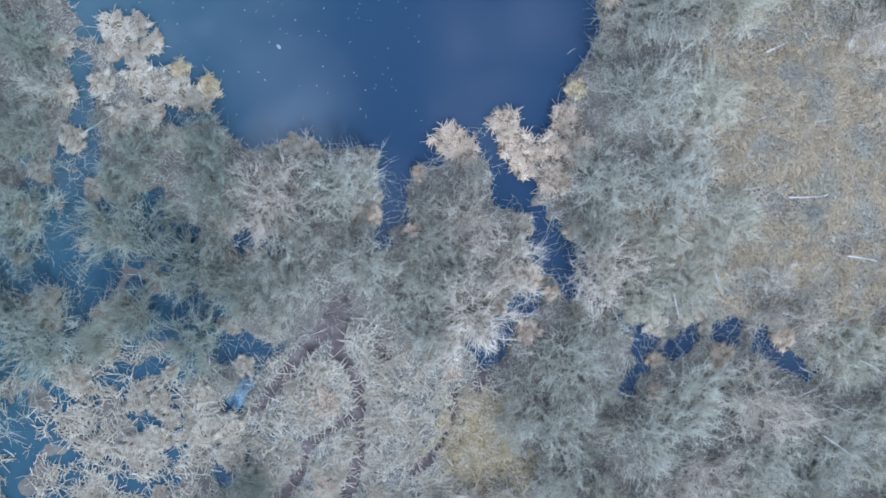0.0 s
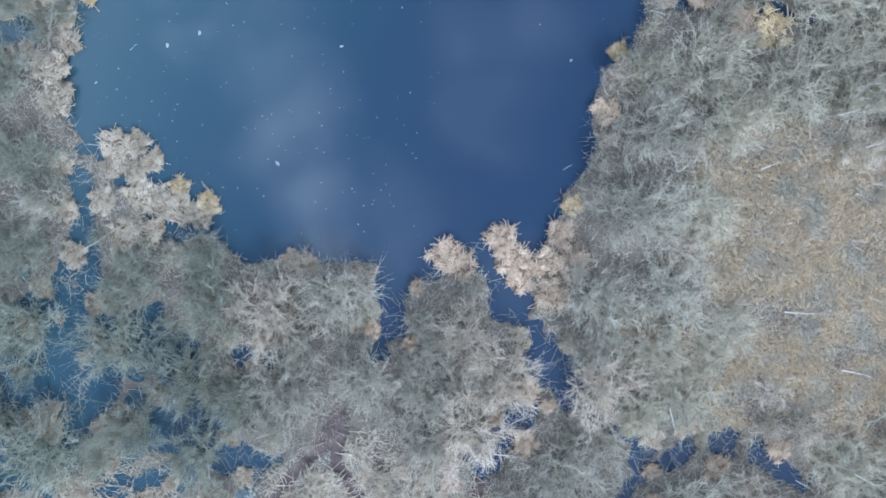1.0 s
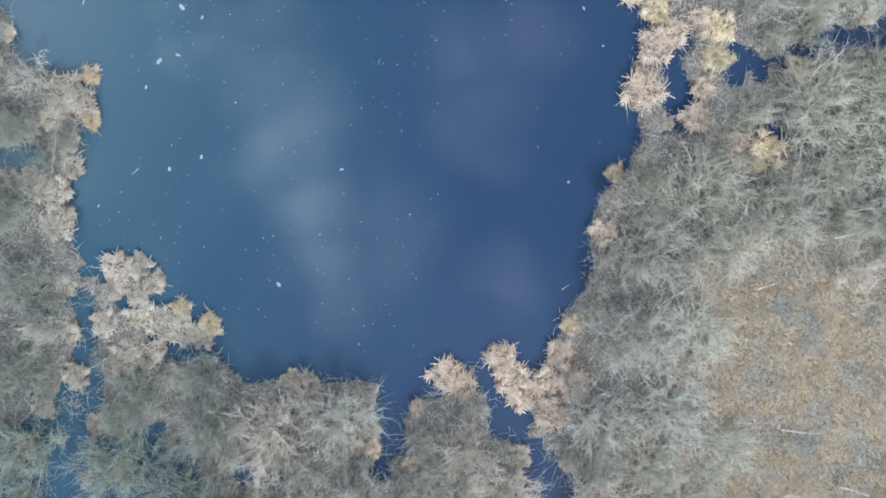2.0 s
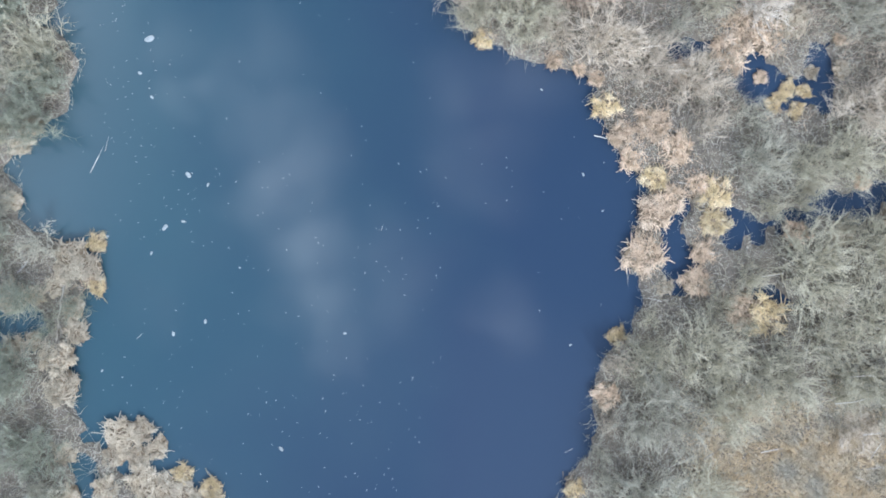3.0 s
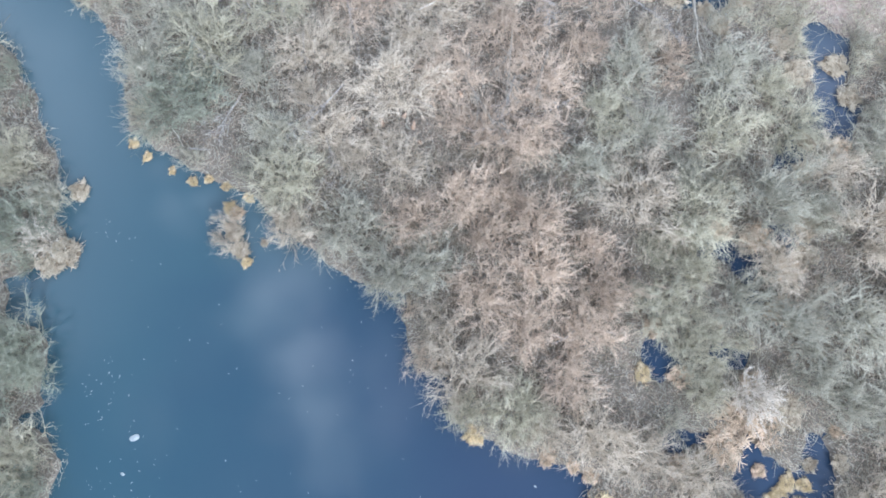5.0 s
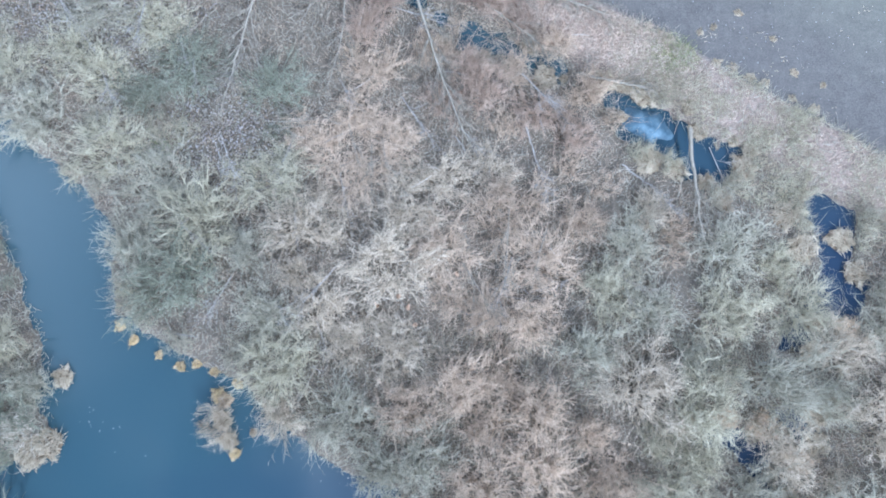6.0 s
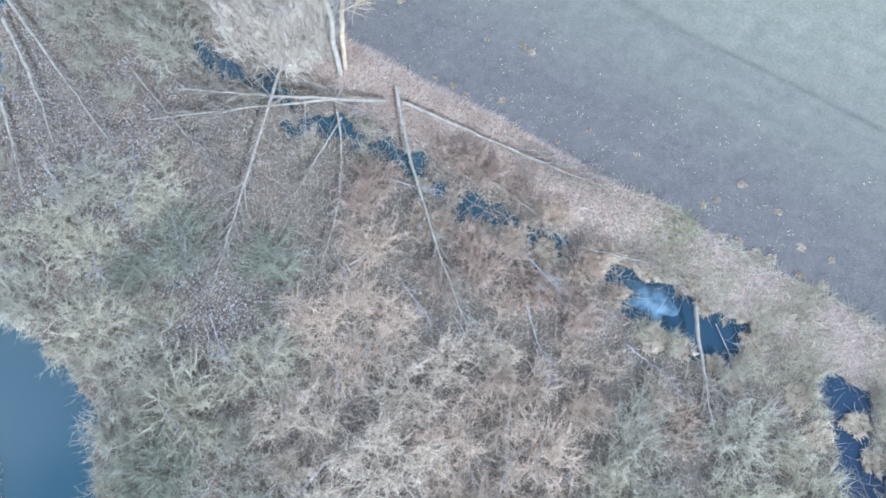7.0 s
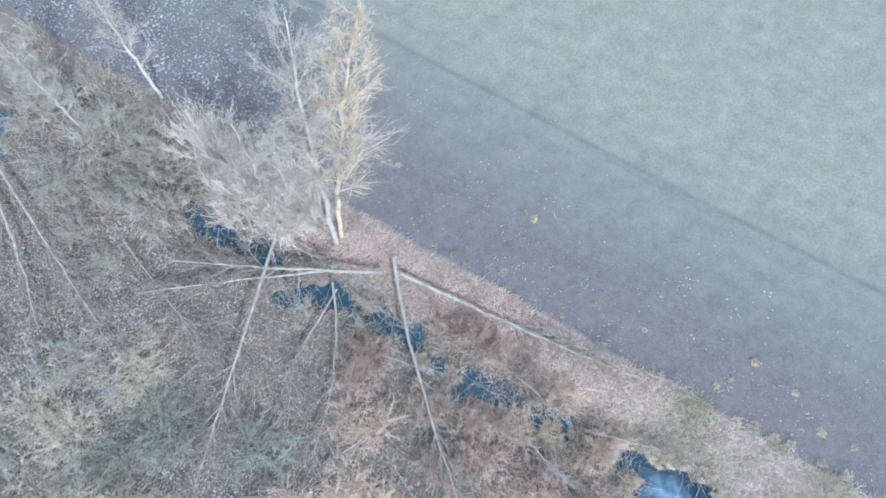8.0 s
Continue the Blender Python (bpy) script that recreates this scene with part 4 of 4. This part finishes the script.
strewn("bank_scrub", "olive-grey scrub and old grass on the bank", "grass", 30, 60000, (7, 23, 36, 48), lambda x, y: np.clip((x - 8.0) / 3, 0, 1) * dry(x, y) * (to_field(x, y) > -4.5) * (to_field(x, y) < -0.05) * np.clip(0.55 + 0.6 * waves(x, y, 0.9, 1), 0, 1), TWIG["olive"], (0.3, 0.75), (0.007, 0.013), (0.3, 1.8), k=2)
def on_brush(x, y):
    return dry(x, y, 0.3) * (near_sedge(x, y) < 0.25) * (flat_at(x, y) < 0) * (amber_at(x, y) < 0.1) * (to_field(x, y) < np.where(x > -6, -2.5, -0.2)) * np.clip(0.75 + 0.5 * waves(x, y, 1.4, 4), 0, 1)


strewn("brushwood", "thin grey brushwood filling gaps between bushes", "brush", 16, 75000, (-21, 22, -16, 33), on_brush, TWIG["olive"], (0.5, 1.25), (0.006, 0.010), (0.7, 2.6), k=2)
strewn("brown_brushwood", "thin brownish brushwood filling gaps between bushes", "brush", 17, 85000, (-22, 22, 18, 67), on_brush, TWIG["rust"], (0.5, 1.15), (0.006, 0.010), (0.6, 2.4), k=2)


# ---- felled trees ----
def resampled(pts, n, wobble, rng):
    """n places along a smooth line through three given ones, a little uneven."""
    a, b, c = (np.array(p, float) for p in pts)
    u = np.linspace(0, 1, n)[:, None]
    m = float(np.linalg.norm(b - a) / (np.linalg.norm(b - a) + np.linalg.norm(c - b)))
    q = (b - a * (1 - m) ** 2 - c * m * m) / (2 * m * (1 - m))
    line = a * (1 - u) ** 2 + 2 * q * u * (1 - u) + c * u * u
    return line + rng.normal(0, wobble, (n, 3)) * np.sin(math.pi * u) ** 0.5


def bough(rng, base, way, long, r, sub=7, fine=14, droop=0.0):
    """One bough with its side shoots and fine twigs, as vertices and triangles."""
    axis = bent(base[None], unit(way)[None], np.array([long]), (rng.normal(0, 0.12, 3) * long + [0, 0, -droop * long])[None], 6)
    pieces = [canes(axis, np.linspace(r, r * 0.3, 6)[None], 5)]
    p, w = pick_on(axis, rng, sub, 0.15, 1.0)
    w = unit(w + rng.normal(0, 0.5, (sub, 3)))
    side = bent(p, w, long * rng.uniform(0.25, 0.5, sub), rng.normal(0, 0.06 * long, (sub, 3)), 4)
    pieces.append(canes(side, np.linspace(r * 0.4, r * 0.18, 4)[None] * np.ones((sub, 1))))
    p, w = pick_on(side, rng, fine, 0.1, 1.0)
    w = unit(w + rng.normal(0, 0.45, (fine, 3)))
    pieces.append(canes(bent(p, w, long * rng.uniform(0.08, 0.3, fine), rng.normal(0, 0.03 * long, (fine, 3)), 3), np.linspace(1, 0.6, 3)[None] * np.full((fine, 1), max(0.005, r * 0.15))))
    return joined(*pieces)


def felled_tree(n, row):
    (a, b, c, r, za, zc) = row
    rng = np.random.default_rng(300 + n)
    ground_at = [float(height(*p)) for p in (a, b, c)]
    zc = zc + (0.3 if a[1] > 33 and r > 0.09 else 0.0)  # the tops lie on the brush
    pts = [(*a, max(za, ground_at[0] + 0.6 * r)), (*b, max((za + zc) / 2, ground_at[1] + 0.6 * r)), (*c, max(zc, ground_at[2] + 0.1))]
    line = resampled(pts, 16, 0.025, rng)
    long = float(np.linalg.norm(np.diff(line, axis=0), axis=1).sum())
    bark = PALE_BARK if r > 0.08 else BARK
    e = new("felled_tree" if long > 3.5 else "fallen_branch")
    e.location = Vector(line[0])
    rel = line - line[0]
    part("trunk", mesh_of("trunk", *canes(rel[None], np.linspace(r, r * 0.3, 16)[None] * 0.6 * (1 + 0.08 * rng.normal(0, 1, (1, 16))), 8), bark), e)
    count = int(long * 1.7) + 4
    for k in range(count):
        u = 0.52 + 0.46 * (k + rng.random()) / count
        i = min(14, int(u * 15))
        along = unit(line[i + 1] - line[i])
        side = unit(np.cross(along, [0, 0, 1.0])) * (1 if k % 2 else -1)
        way = along * rng.uniform(0.8, 1.4) + side * rng.uniform(0.3, 0.8) + np.array([0, 0, rng.uniform(-0.1, 0.45)])
        v, t = bough(rng, rel[i], way, (0.45 + 0.15 * long * (1.2 - u)) * rng.uniform(0.6, 1.3), r * (1.1 - u) * 0.22 + 0.010, 10, 46, droop=0.12)
        part("branch", mesh_of("branch", v, t, bark), e)
    if long > 3.5:
        return tagged(e, "pale felled tree lying with bare branches" if r > 0.11 else "thin fallen tree lying across the marsh", "tree", "felled trees")
    return tagged(e, "short broken branch lying on wet ground", "branch")


for n, row in enumerate(LOGS):
    felled_tree(n, row)


# ---- standing trees at the field's edge ----
def bare_tree(x, y, high, lean, r, seed, boughs, mat, label):
    rng = np.random.default_rng(seed)
    z = float(height(x, y)) - 0.1
    e = new("bare_tree")
    e.location = (x, y, z)
    line = resampled([(0, 0, 0), (lean[0] * 0.35, lean[1] * 0.35, high * 0.5), (lean[0], lean[1], high)], 18, 0.05, rng)
    part("trunk", mesh_of("trunk", *canes(line[None], (r * np.linspace(1, 0.12, 18) ** 0.85)[None], 9), mat), e)
    for k in range(boughs):
        u = 0.33 + 0.65 * (k + rng.random()) / boughs
        i = min(16, int(u * 17))
        az = 2.4 * k + rng.normal(0, 0.4)
        way = np.array([math.cos(az), math.sin(az), rng.uniform(0.9, 2.2)])
        long = high * 0.19 * (1.12 - u) * rng.uniform(0.7, 1.25) + 0.5
        v, t = bough(rng, line[i], way, long, r * (1.05 - u) * 0.28 + 0.009, 16, 130)
        part("branch", mesh_of("branch", v, t, mat), e)
    return tagged(e, label, "tree", "trees at the field's edge")


bare_tree(-3.6, 52.7, 16.0, (0.7, 0.2), 0.125, 41, 34, TREE_BARK, "tall bare pale tree at the field's edge")
bare_tree(-3.4, 52.95, 14.5, (2.3, 1.3), 0.12, 42, 40, WARM_BARK, "tall bare warm-toned tree at the field's edge")
bare_tree(-6.4, 54.4, 7.5, (-0.3, 0.4), 0.09, 43, 26, TREE_BARK, "slim bare young tree among pale shrubs")
bare_tree(-12.2, 60.2, 8.5, (-0.5, 0.3), 0.10, 44, 20, TREE_BARK, "slim grey bare tree above the thicket")
bare_tree(-15.6, 58.4, 7.5, (-0.6, 0.4), 0.08, 45, 20, TREE_BARK, "slim grey bare tree above the thicket")


# ---- snags and sticks ----
def stick_mesh(name, seed, long, r, rise, mat, forks=2):
    rng = np.random.default_rng(seed)
    way = unit(np.array([[1.0, 0.0, rise]]))
    axis = bent(np.zeros((1, 3)), way, np.array([long]), rng.normal(0, 0.1 * long, (1, 3)), 6)
    pieces = [canes(axis, np.linspace(r, r * 0.45, 6)[None], 6)]
    if forks:
        p, w = pick_on(axis, rng, forks, 0.4, 0.95)
        w = unit(w + rng.normal(0, 0.35, (forks, 3)))
        pieces.append(canes(bent(p, w, long * rng.uniform(0.2, 0.45, forks), np.zeros((forks, 3)), 3), np.linspace(r * 0.5, r * 0.3, 3)[None] * np.ones((forks, 1))))
    return mesh_of(name, *joined(*pieces), mat)


SNAG = [stick_mesh("dead_snag", s, 1.0, 0.026, 0.7, WOOD, s % 3) for s in range(3)]
SNAGS = (
    (12.9, 4.05, 27, 0.9), (14.0, -1.7, -3, 1.2), (16.4, -4.05, -6, 1.1), (15.5, -11.3, -36, 1.1), (12.1, -1.4, 2, 0.6), (12.9, -4.6, -30, 0.5), (14.2, -4.4, 5, 0.6), (12.5, -6.5, 10, 0.5),
    (16.5, -6.1, -10, 0.6), (13.6, -6.3, -15, 0.6), (15.6, 6.15, 12, 0.9), (16.2, 7.2, 14, 0.9), (16.7, 4.9, 20, 0.7), (17.1, 3.4, 15, 0.7), (16.7, 3.1, -20, 0.5), (14.6, -8.6, -25, 0.7), (12.9, -10.6, -35, 0.6),
    (16.8, -8.2, -25, 0.8), (14.9, 1.3, 10, 0.6), (16.6, 1.2, -8, 0.5), (10.4, -9.0, -12, 0.6), (11.8, -8.9, 8, 0.5), (15.8, -10.0, -30, 0.7), (13.8, -12.6, -40, 0.7), (10.6, -12.8, -80, 0.9), (14.4, -9.7, 40, 0.7), (8.9, -2.2, 20, 0.5), (9.6, -2.4, -25, 0.5), (8.8, 4.2, 75, 0.5),
)
for n, (x, y, turn, long) in enumerate(SNAGS):
    ob = new("dead_snag", SNAG[n % 3])
    ob.matrix_basis = Matrix.LocRotScale((x, y, float(height(x, y)) + (0.25 if amber_at(x, y) > 0.15 else 0.8)), Euler((0, 0, radians(turn))), (long, long, long))
    tagged(ob, "bleached broken snag leaning out of the meadow", "snag", "bleached snags")

STICK = [stick_mesh("loose_stick", 60 + s, 1.0, 0.018, 0.12, (WOOD, PALE_BARK, BARK)[s % 3], s % 3) for s in range(6)]
rng = np.random.default_rng(77)
count = 0
while count < 170:
    x, y = rng.uniform(-19, 19), rng.uniform(-15, 50)
    d = min(float(to_pond(x, y)), float(to_pool(x, y)))
    shore = d < 1.2
    if d < 0.45 or float(to_field(x, y)) > -0.5 or (not shore and rng.random() < 0.75):
        continue
    ob = new("loose_stick", STICK[int(rng.integers(0, 6))])
    f = rng.uniform(0.5, 1.3)
    ob.matrix_basis = Matrix.LocRotScale((x, y, max(0.02, float(height(x, y)) + (0.06 if shore else 0.5))), Euler((0, 0, rng.uniform(0, 6.28))), (f, f, f))
    tagged(ob, "pale loose stick lying among dead stalks", "stick", "loose sticks")
    count += 1

STEM = [mesh_of("fallen_sapling", *bough(np.random.default_rng(80 + s), np.zeros(3), np.array([1.0, 0.0, 0.06]), 1.0, 0.008, 8, 34), (PALE_BARK, BARK)[s % 2]) for s in range(6)]
for n in range(64):
    while True:
        x, y = rng.uniform(-19, 13), rng.uniform(31, 54)
        if float(to_field(x, y)) < -3 and float(to_pond(x, y)) > 3:
            break
    ob = new("fallen_sapling", STEM[n % 6])
    f = rng.uniform(1.4, 3.2)
    ob.matrix_basis = Matrix.LocRotScale((x, y, float(height(x, y)) + rng.uniform(0.4, 1.1)), Euler((0, rng.normal(0, 0.12), rng.normal(-1.4, 0.6))), (f, f, f))
    tagged(ob, "thin pale fallen sapling lying over brush", "sapling", "fallen saplings")

# a drifting log end and a twig on the water
for x, y, turn, long, r in ((6.25, 17.0, -15, 0.6, 2.4), (-14.4, 15.5, 62, 1.4, 0.5), (-13.8, 16.4, 75, 0.7, 0.5), (-12.5, 8.7, 40, 0.5, 0.7), (5.0, 4.0, 35, 0.45, 0.9), (-2.5, 13.1, 75, 0.35, 0.6), (-9.3, 2.9, 120, 0.6, 0.9)):
    ob = new("drifting_stick", STICK[0])
    ob.matrix_basis = Matrix.LocRotScale((x, y, 0.01), Euler((0, 0, radians(turn))), (long, r * long, r * long))
    tagged(ob, "pale stick drifting on the still pond", "stick", "drifting sticks")


# ---- leaves on the water ----
def leaf_mesh(seed):
    rng = np.random.default_rng(seed)
    n = 12
    az = np.arange(n) * 2 * math.pi / n
    r = 1 + 0.18 * np.sin(2 * az + seed) + 0.08 * rng.normal(0, 1, n)
    rim = np.stack([r * np.cos(az), 0.75 * r * np.sin(az), 0.10 + 0.10 * np.sin(2 * az)], 1)
    verts = np.concatenate([rim, rim * [0.97, 0.97, 1] - [0, 0, 0.12], [[0, 0, 0.04], [0, 0, -0.08]]])
    tri = []
    for k in range(n):
        m = (k + 1) % n
        tri += [(k, m, 2 * n), (n + m, n + k, 2 * n + 1), (k, n + k, m), (m, n + k, n + m)]
    return mesh_of("floating_leaf", verts, tri, LEAF)


LEAVES = [leaf_mesh(s) for s in range(4)]
spots = [(-12.0, 21.0, 0.19), (-10.4, 15.4, 0.13), (-11.35, 13.25, 0.13), (-12.4, 19.6, 0.09), (-11.9, 18.6, 0.08), (-9.6, 15.0, 0.08), (-10.6, 13.5, 0.08), (-11.0, 8.9, 0.09), (-9.7, 9.4, 0.09),
         (-4.0, 8.9, 0.07), (5.8, 15.4, 0.07), (5.25, 8.4, 0.06), (6.6, 13.9, 0.05), (-6.6, 4.2, 0.10), (-13.9, 7.4, 0.06), (-8.3, 11.6, 0.05), (4.1, 18.9, 0.06), (-11.9, 12.2, 0.07), (-13.7, 12.9, 0.07)]
while len(spots) < 360:
    u = rng.random()
    x = rng.uniform(-14, 0) if u < 0.85 else rng.uniform(-14, 7)
    y = rng.uniform(1, 30) if u < 0.4 else rng.normal(6.0, 2.4) if u < 0.74 else rng.normal(13.5, 2.0)
    if float(to_pond(x, y)) < -0.5:
        spots.append((x, y, rng.uniform(0.014, 0.038)))
for cx, cy, wide, many in ((-13.4, 23.2, 0.8, 34), (-12.9, 17.6, 0.9, 26), (-12.0, 20.0, 1.6, 26), (-10.4, 14.8, 1.4, 16), (-13.6, 29.6, 0.3, 9)):
    for _ in range(many):
        x, y = rng.normal(cx, wide), rng.normal(cy, wide)
        if float(to_pond(x, y)) < -0.35:
            spots.append((x, y, rng.uniform(0.018, 0.042)))
near_path = sorted(spots[20:], key=lambda p: abs(p[0]))
for n, (x, y, r) in enumerate(spots[:20] + near_path[:260]):
    ob = new("floating_leaf", LEAVES[n % 4])
    ob.matrix_basis = Matrix.LocRotScale((x, y, 0.004), Euler((0, 0, 2.1 * n)), (r, r * (1.0 if n < 20 else 0.35 + 0.5 * (0.37 * n % 1)), 0.35 * r))
    tagged(ob, "pale dead leaf floating on the pond", "leaf", "floating leaves")
flake = np.array([v.co for v in LEAVES[0].vertices])
faces = np.array([p.vertices[:] for p in LEAVES[0].polygons])
bits = []
for n, (x, y, r) in enumerate(near_path[260:]):
    c, k = math.cos(2.1 * n), math.sin(2.1 * n)
    v = flake * [r, r * (0.35 + 0.5 * (0.37 * n % 1)), 0.35 * r]
    bits.append((np.stack([x + c * v[:, 0] - k * v[:, 1], y + k * v[:, 0] + c * v[:, 1], 0.004 + v[:, 2]], 1), faces))
tagged(new("floating_specks", mesh_of("floating_specks", *joined(*bits), LEAF)), "small pale leaf bits drifting near the shore", "leaves", kind="stuff")


# ---- gnawed stumps ----
def stump_mesh(seed):
    bm = bmesh.new()
    bmesh.ops.create_cone(bm, cap_ends=True, segments=10, radius1=0.13, radius2=0.03, depth=0.34)
    for v in bm.verts:
        v.co.z += 0.15
        v.co += Vector((noise.noise(v.co * 9 + Vector((seed, 0, 0))), noise.noise(v.co * 9 + Vector((0, seed, 0))), 0)) * 0.04
    me = bpy.data.meshes.new("gnawed_stump")
    bm.to_mesh(me)
    bm.free()
    me.materials.append(CHIP)
    return me


for n, (x, y) in enumerate(((-3.3, 34.3), (-1.1, 34.4), (-0.7, 33.9), (-2.0, 34.0), (1.4, 35.3), (-0.4, 33.2))):
    ob = new("gnawed_stump", stump_mesh(n))
    ob.matrix_basis = Matrix.LocRotScale((x, y, float(height(x, y))), Euler((0.2, 0.1, n)), (0.8, 0.8, 1.6))
    tagged(ob, "fresh orange gnawed stump among brush", "stump", "gnawed stumps")


# ---- leaf litter, moss and the field ----
def flecks(name, label, category, seed, count, box, keep, mat, size, lift=0.02):
    """One mesh of small bent flakes lying on the ground."""
    rng = np.random.default_rng(seed)
    x, y = rng.uniform(box[0], box[1], count), rng.uniform(box[2], box[3], count)
    ok = keep(x, y) > rng.random(count)
    x, y = x[ok], y[ok]
    n = len(x)
    z = np.maximum(height(x, y), 0) + lift
    az, r = rng.uniform(0, 6.283, n), rng.uniform(size[0], size[1], n)
    c, s = np.cos(az) * r, np.sin(az) * r
    up = rng.uniform(0.1, 0.7, n) * r
    zero = np.zeros(n)
    p = np.stack([x, y, z], 1)
    offs = [np.stack([c, s, zero], 1), np.stack([-0.6 * s, 0.6 * c, up], 1), np.stack([-c, -s, zero], 1), np.stack([0.6 * s, -0.6 * c, up], 1), np.stack([zero, zero, -0.5 * r], 1)]
    verts = np.stack([p + o for o in offs], 1).reshape(-1, 3)
    tri = np.array([(0, 1, 2), (0, 2, 3), (1, 0, 4), (2, 1, 4), (3, 2, 4), (0, 3, 4)])[None] + (np.arange(n) * 5)[:, None, None]
    ob = new(name, mesh_of(name, verts, tri.reshape(-1, 3), mat, False))
    print(name, n)
    return tagged(ob, label, category, kind="stuff")


flecks("leaf_litter", "pale fallen leaves strewn under bare trees", "leaves", 21, 60000, (-22, 8, 33, 62), lambda x, y: (to_field(x, y) < -2.5) * (to_pond(x, y) > 0.4) * np.clip(0.12 + 1.2 * copse_at(x, y) + 0.3 * waves(x, y, 1.5), 0, 1), LITTER, (0.03, 0.07), 0.12)
flecks("soil_clods", "pale clods and stubble on the ploughed soil", "clods", 22, 60000, (-25, 26, 38, 80), lambda x, y: (to_field(x, y) > 0.1) * np.clip(0.16 + 0.14 * waves(x, y, 1.3) - 0.028 * to_field(x, y) + 0.9 * np.clip((-4.5 - x) / 3, 0, 1) * (to_field(x, y) < 9), 0, 1), CLOD, (0.018, 0.05), 0.02)
flecks("bright_clods", "whitish clods thickly strewn at the field corner", "clods", 26, 14000, (-24, -2.5, 54, 78), lambda x, y: (to_field(x, y) > 0.2) * (to_field(x, y) < 7.5) * np.clip(1.0 - np.clip((x + 8) / 4, 0, 1) + 0.4 * waves(x, y, 1.0), 0, 1), CLOD, (0.05, 0.12), 0.02)
strewn("field_straw", "bits of pale straw on the field", "straw", 23, 9000, (2, 26, 38, 60), lambda x, y: (to_field(x, y) > 0.2) * (to_field(x, y) < 6) * np.clip(2.2 * waves(x, y, 0.8, 5) - 0.75, 0, 1), REED, (0.05, 0.16), (0.012, 0.022), (0.0, 0.4), k=2)
strewn("green_grass", "patch of fresh green grass on the bank", "grass", 24, 5000, (9.5, 13, 43, 47), lambda x, y: np.clip(1.2 - np.hypot((x - 11.2) / 1.1, (y - 45.0) / 0.9), 0, 1) * (to_field(x, y) < 0.3), GREEN, (0.15, 0.35), (0.008, 0.014), (0.8, 2.5), k=2)
strewn("yellow_moss", "small patch of yellow-green moss and sedge", "moss", 25, 2500, (-13, -10, 39.5, 42.5), lambda x, y: np.clip(1.2 - np.hypot((x + 11.5) / 0.8, (y - 41.1) / 0.5), 0, 1), GREEN, (0.1, 0.25), (0.010, 0.016), (0.3, 1.5), k=2)

TUFTS = ((13.0, 44.5, 0.6), (13.7, 44.2, 0.7), (14.4, 43.8, 0.6), (15.0, 43.5, 0.6), (16.2, 42.8, 0.5), (17.1, 42.3, 0.6), (10.6, 46.0, 0.35), (2.2, 51.4, 0.4), (1.6, 51.9, 0.4), (6.2, 49.1, 0.3), (5.3, 53.6, 0.5), (4.9, 53.9, 0.4), (3.8, 51.1, 0.45), (3.2, 54.3, 0.3), (14.2, 46.9, 0.5), (13.0, 46.2, 0.4), (9.7, 48.4, 0.35), (-0.8, 56.4, 0.4), (0.8, 52.4, 0.35), (15.6, 45.6, 0.4), (12.4, 46.0, 0.45), (16.4, 44.0, 0.5), (17.6, 43.4, 0.4), (7.6, 49.6, 0.3))
for n, (x, y, r) in enumerate(TUFTS):
    e = new("grass_tuft")
    e.matrix_basis = Matrix.LocRotScale((x, y, float(height(x, y)) - 0.03), Euler((0, 0, 1.3 * n)), (r / 1.2, r / 1.5, 0.35))
    mound, tuft = TUSSOCK["grey"][n % 2]
    part("sod", mound, e)
    part("tuft", tuft, e)
    tagged(e, "yellowish grass tuft on the dark field", "grass", "tufts on the field")
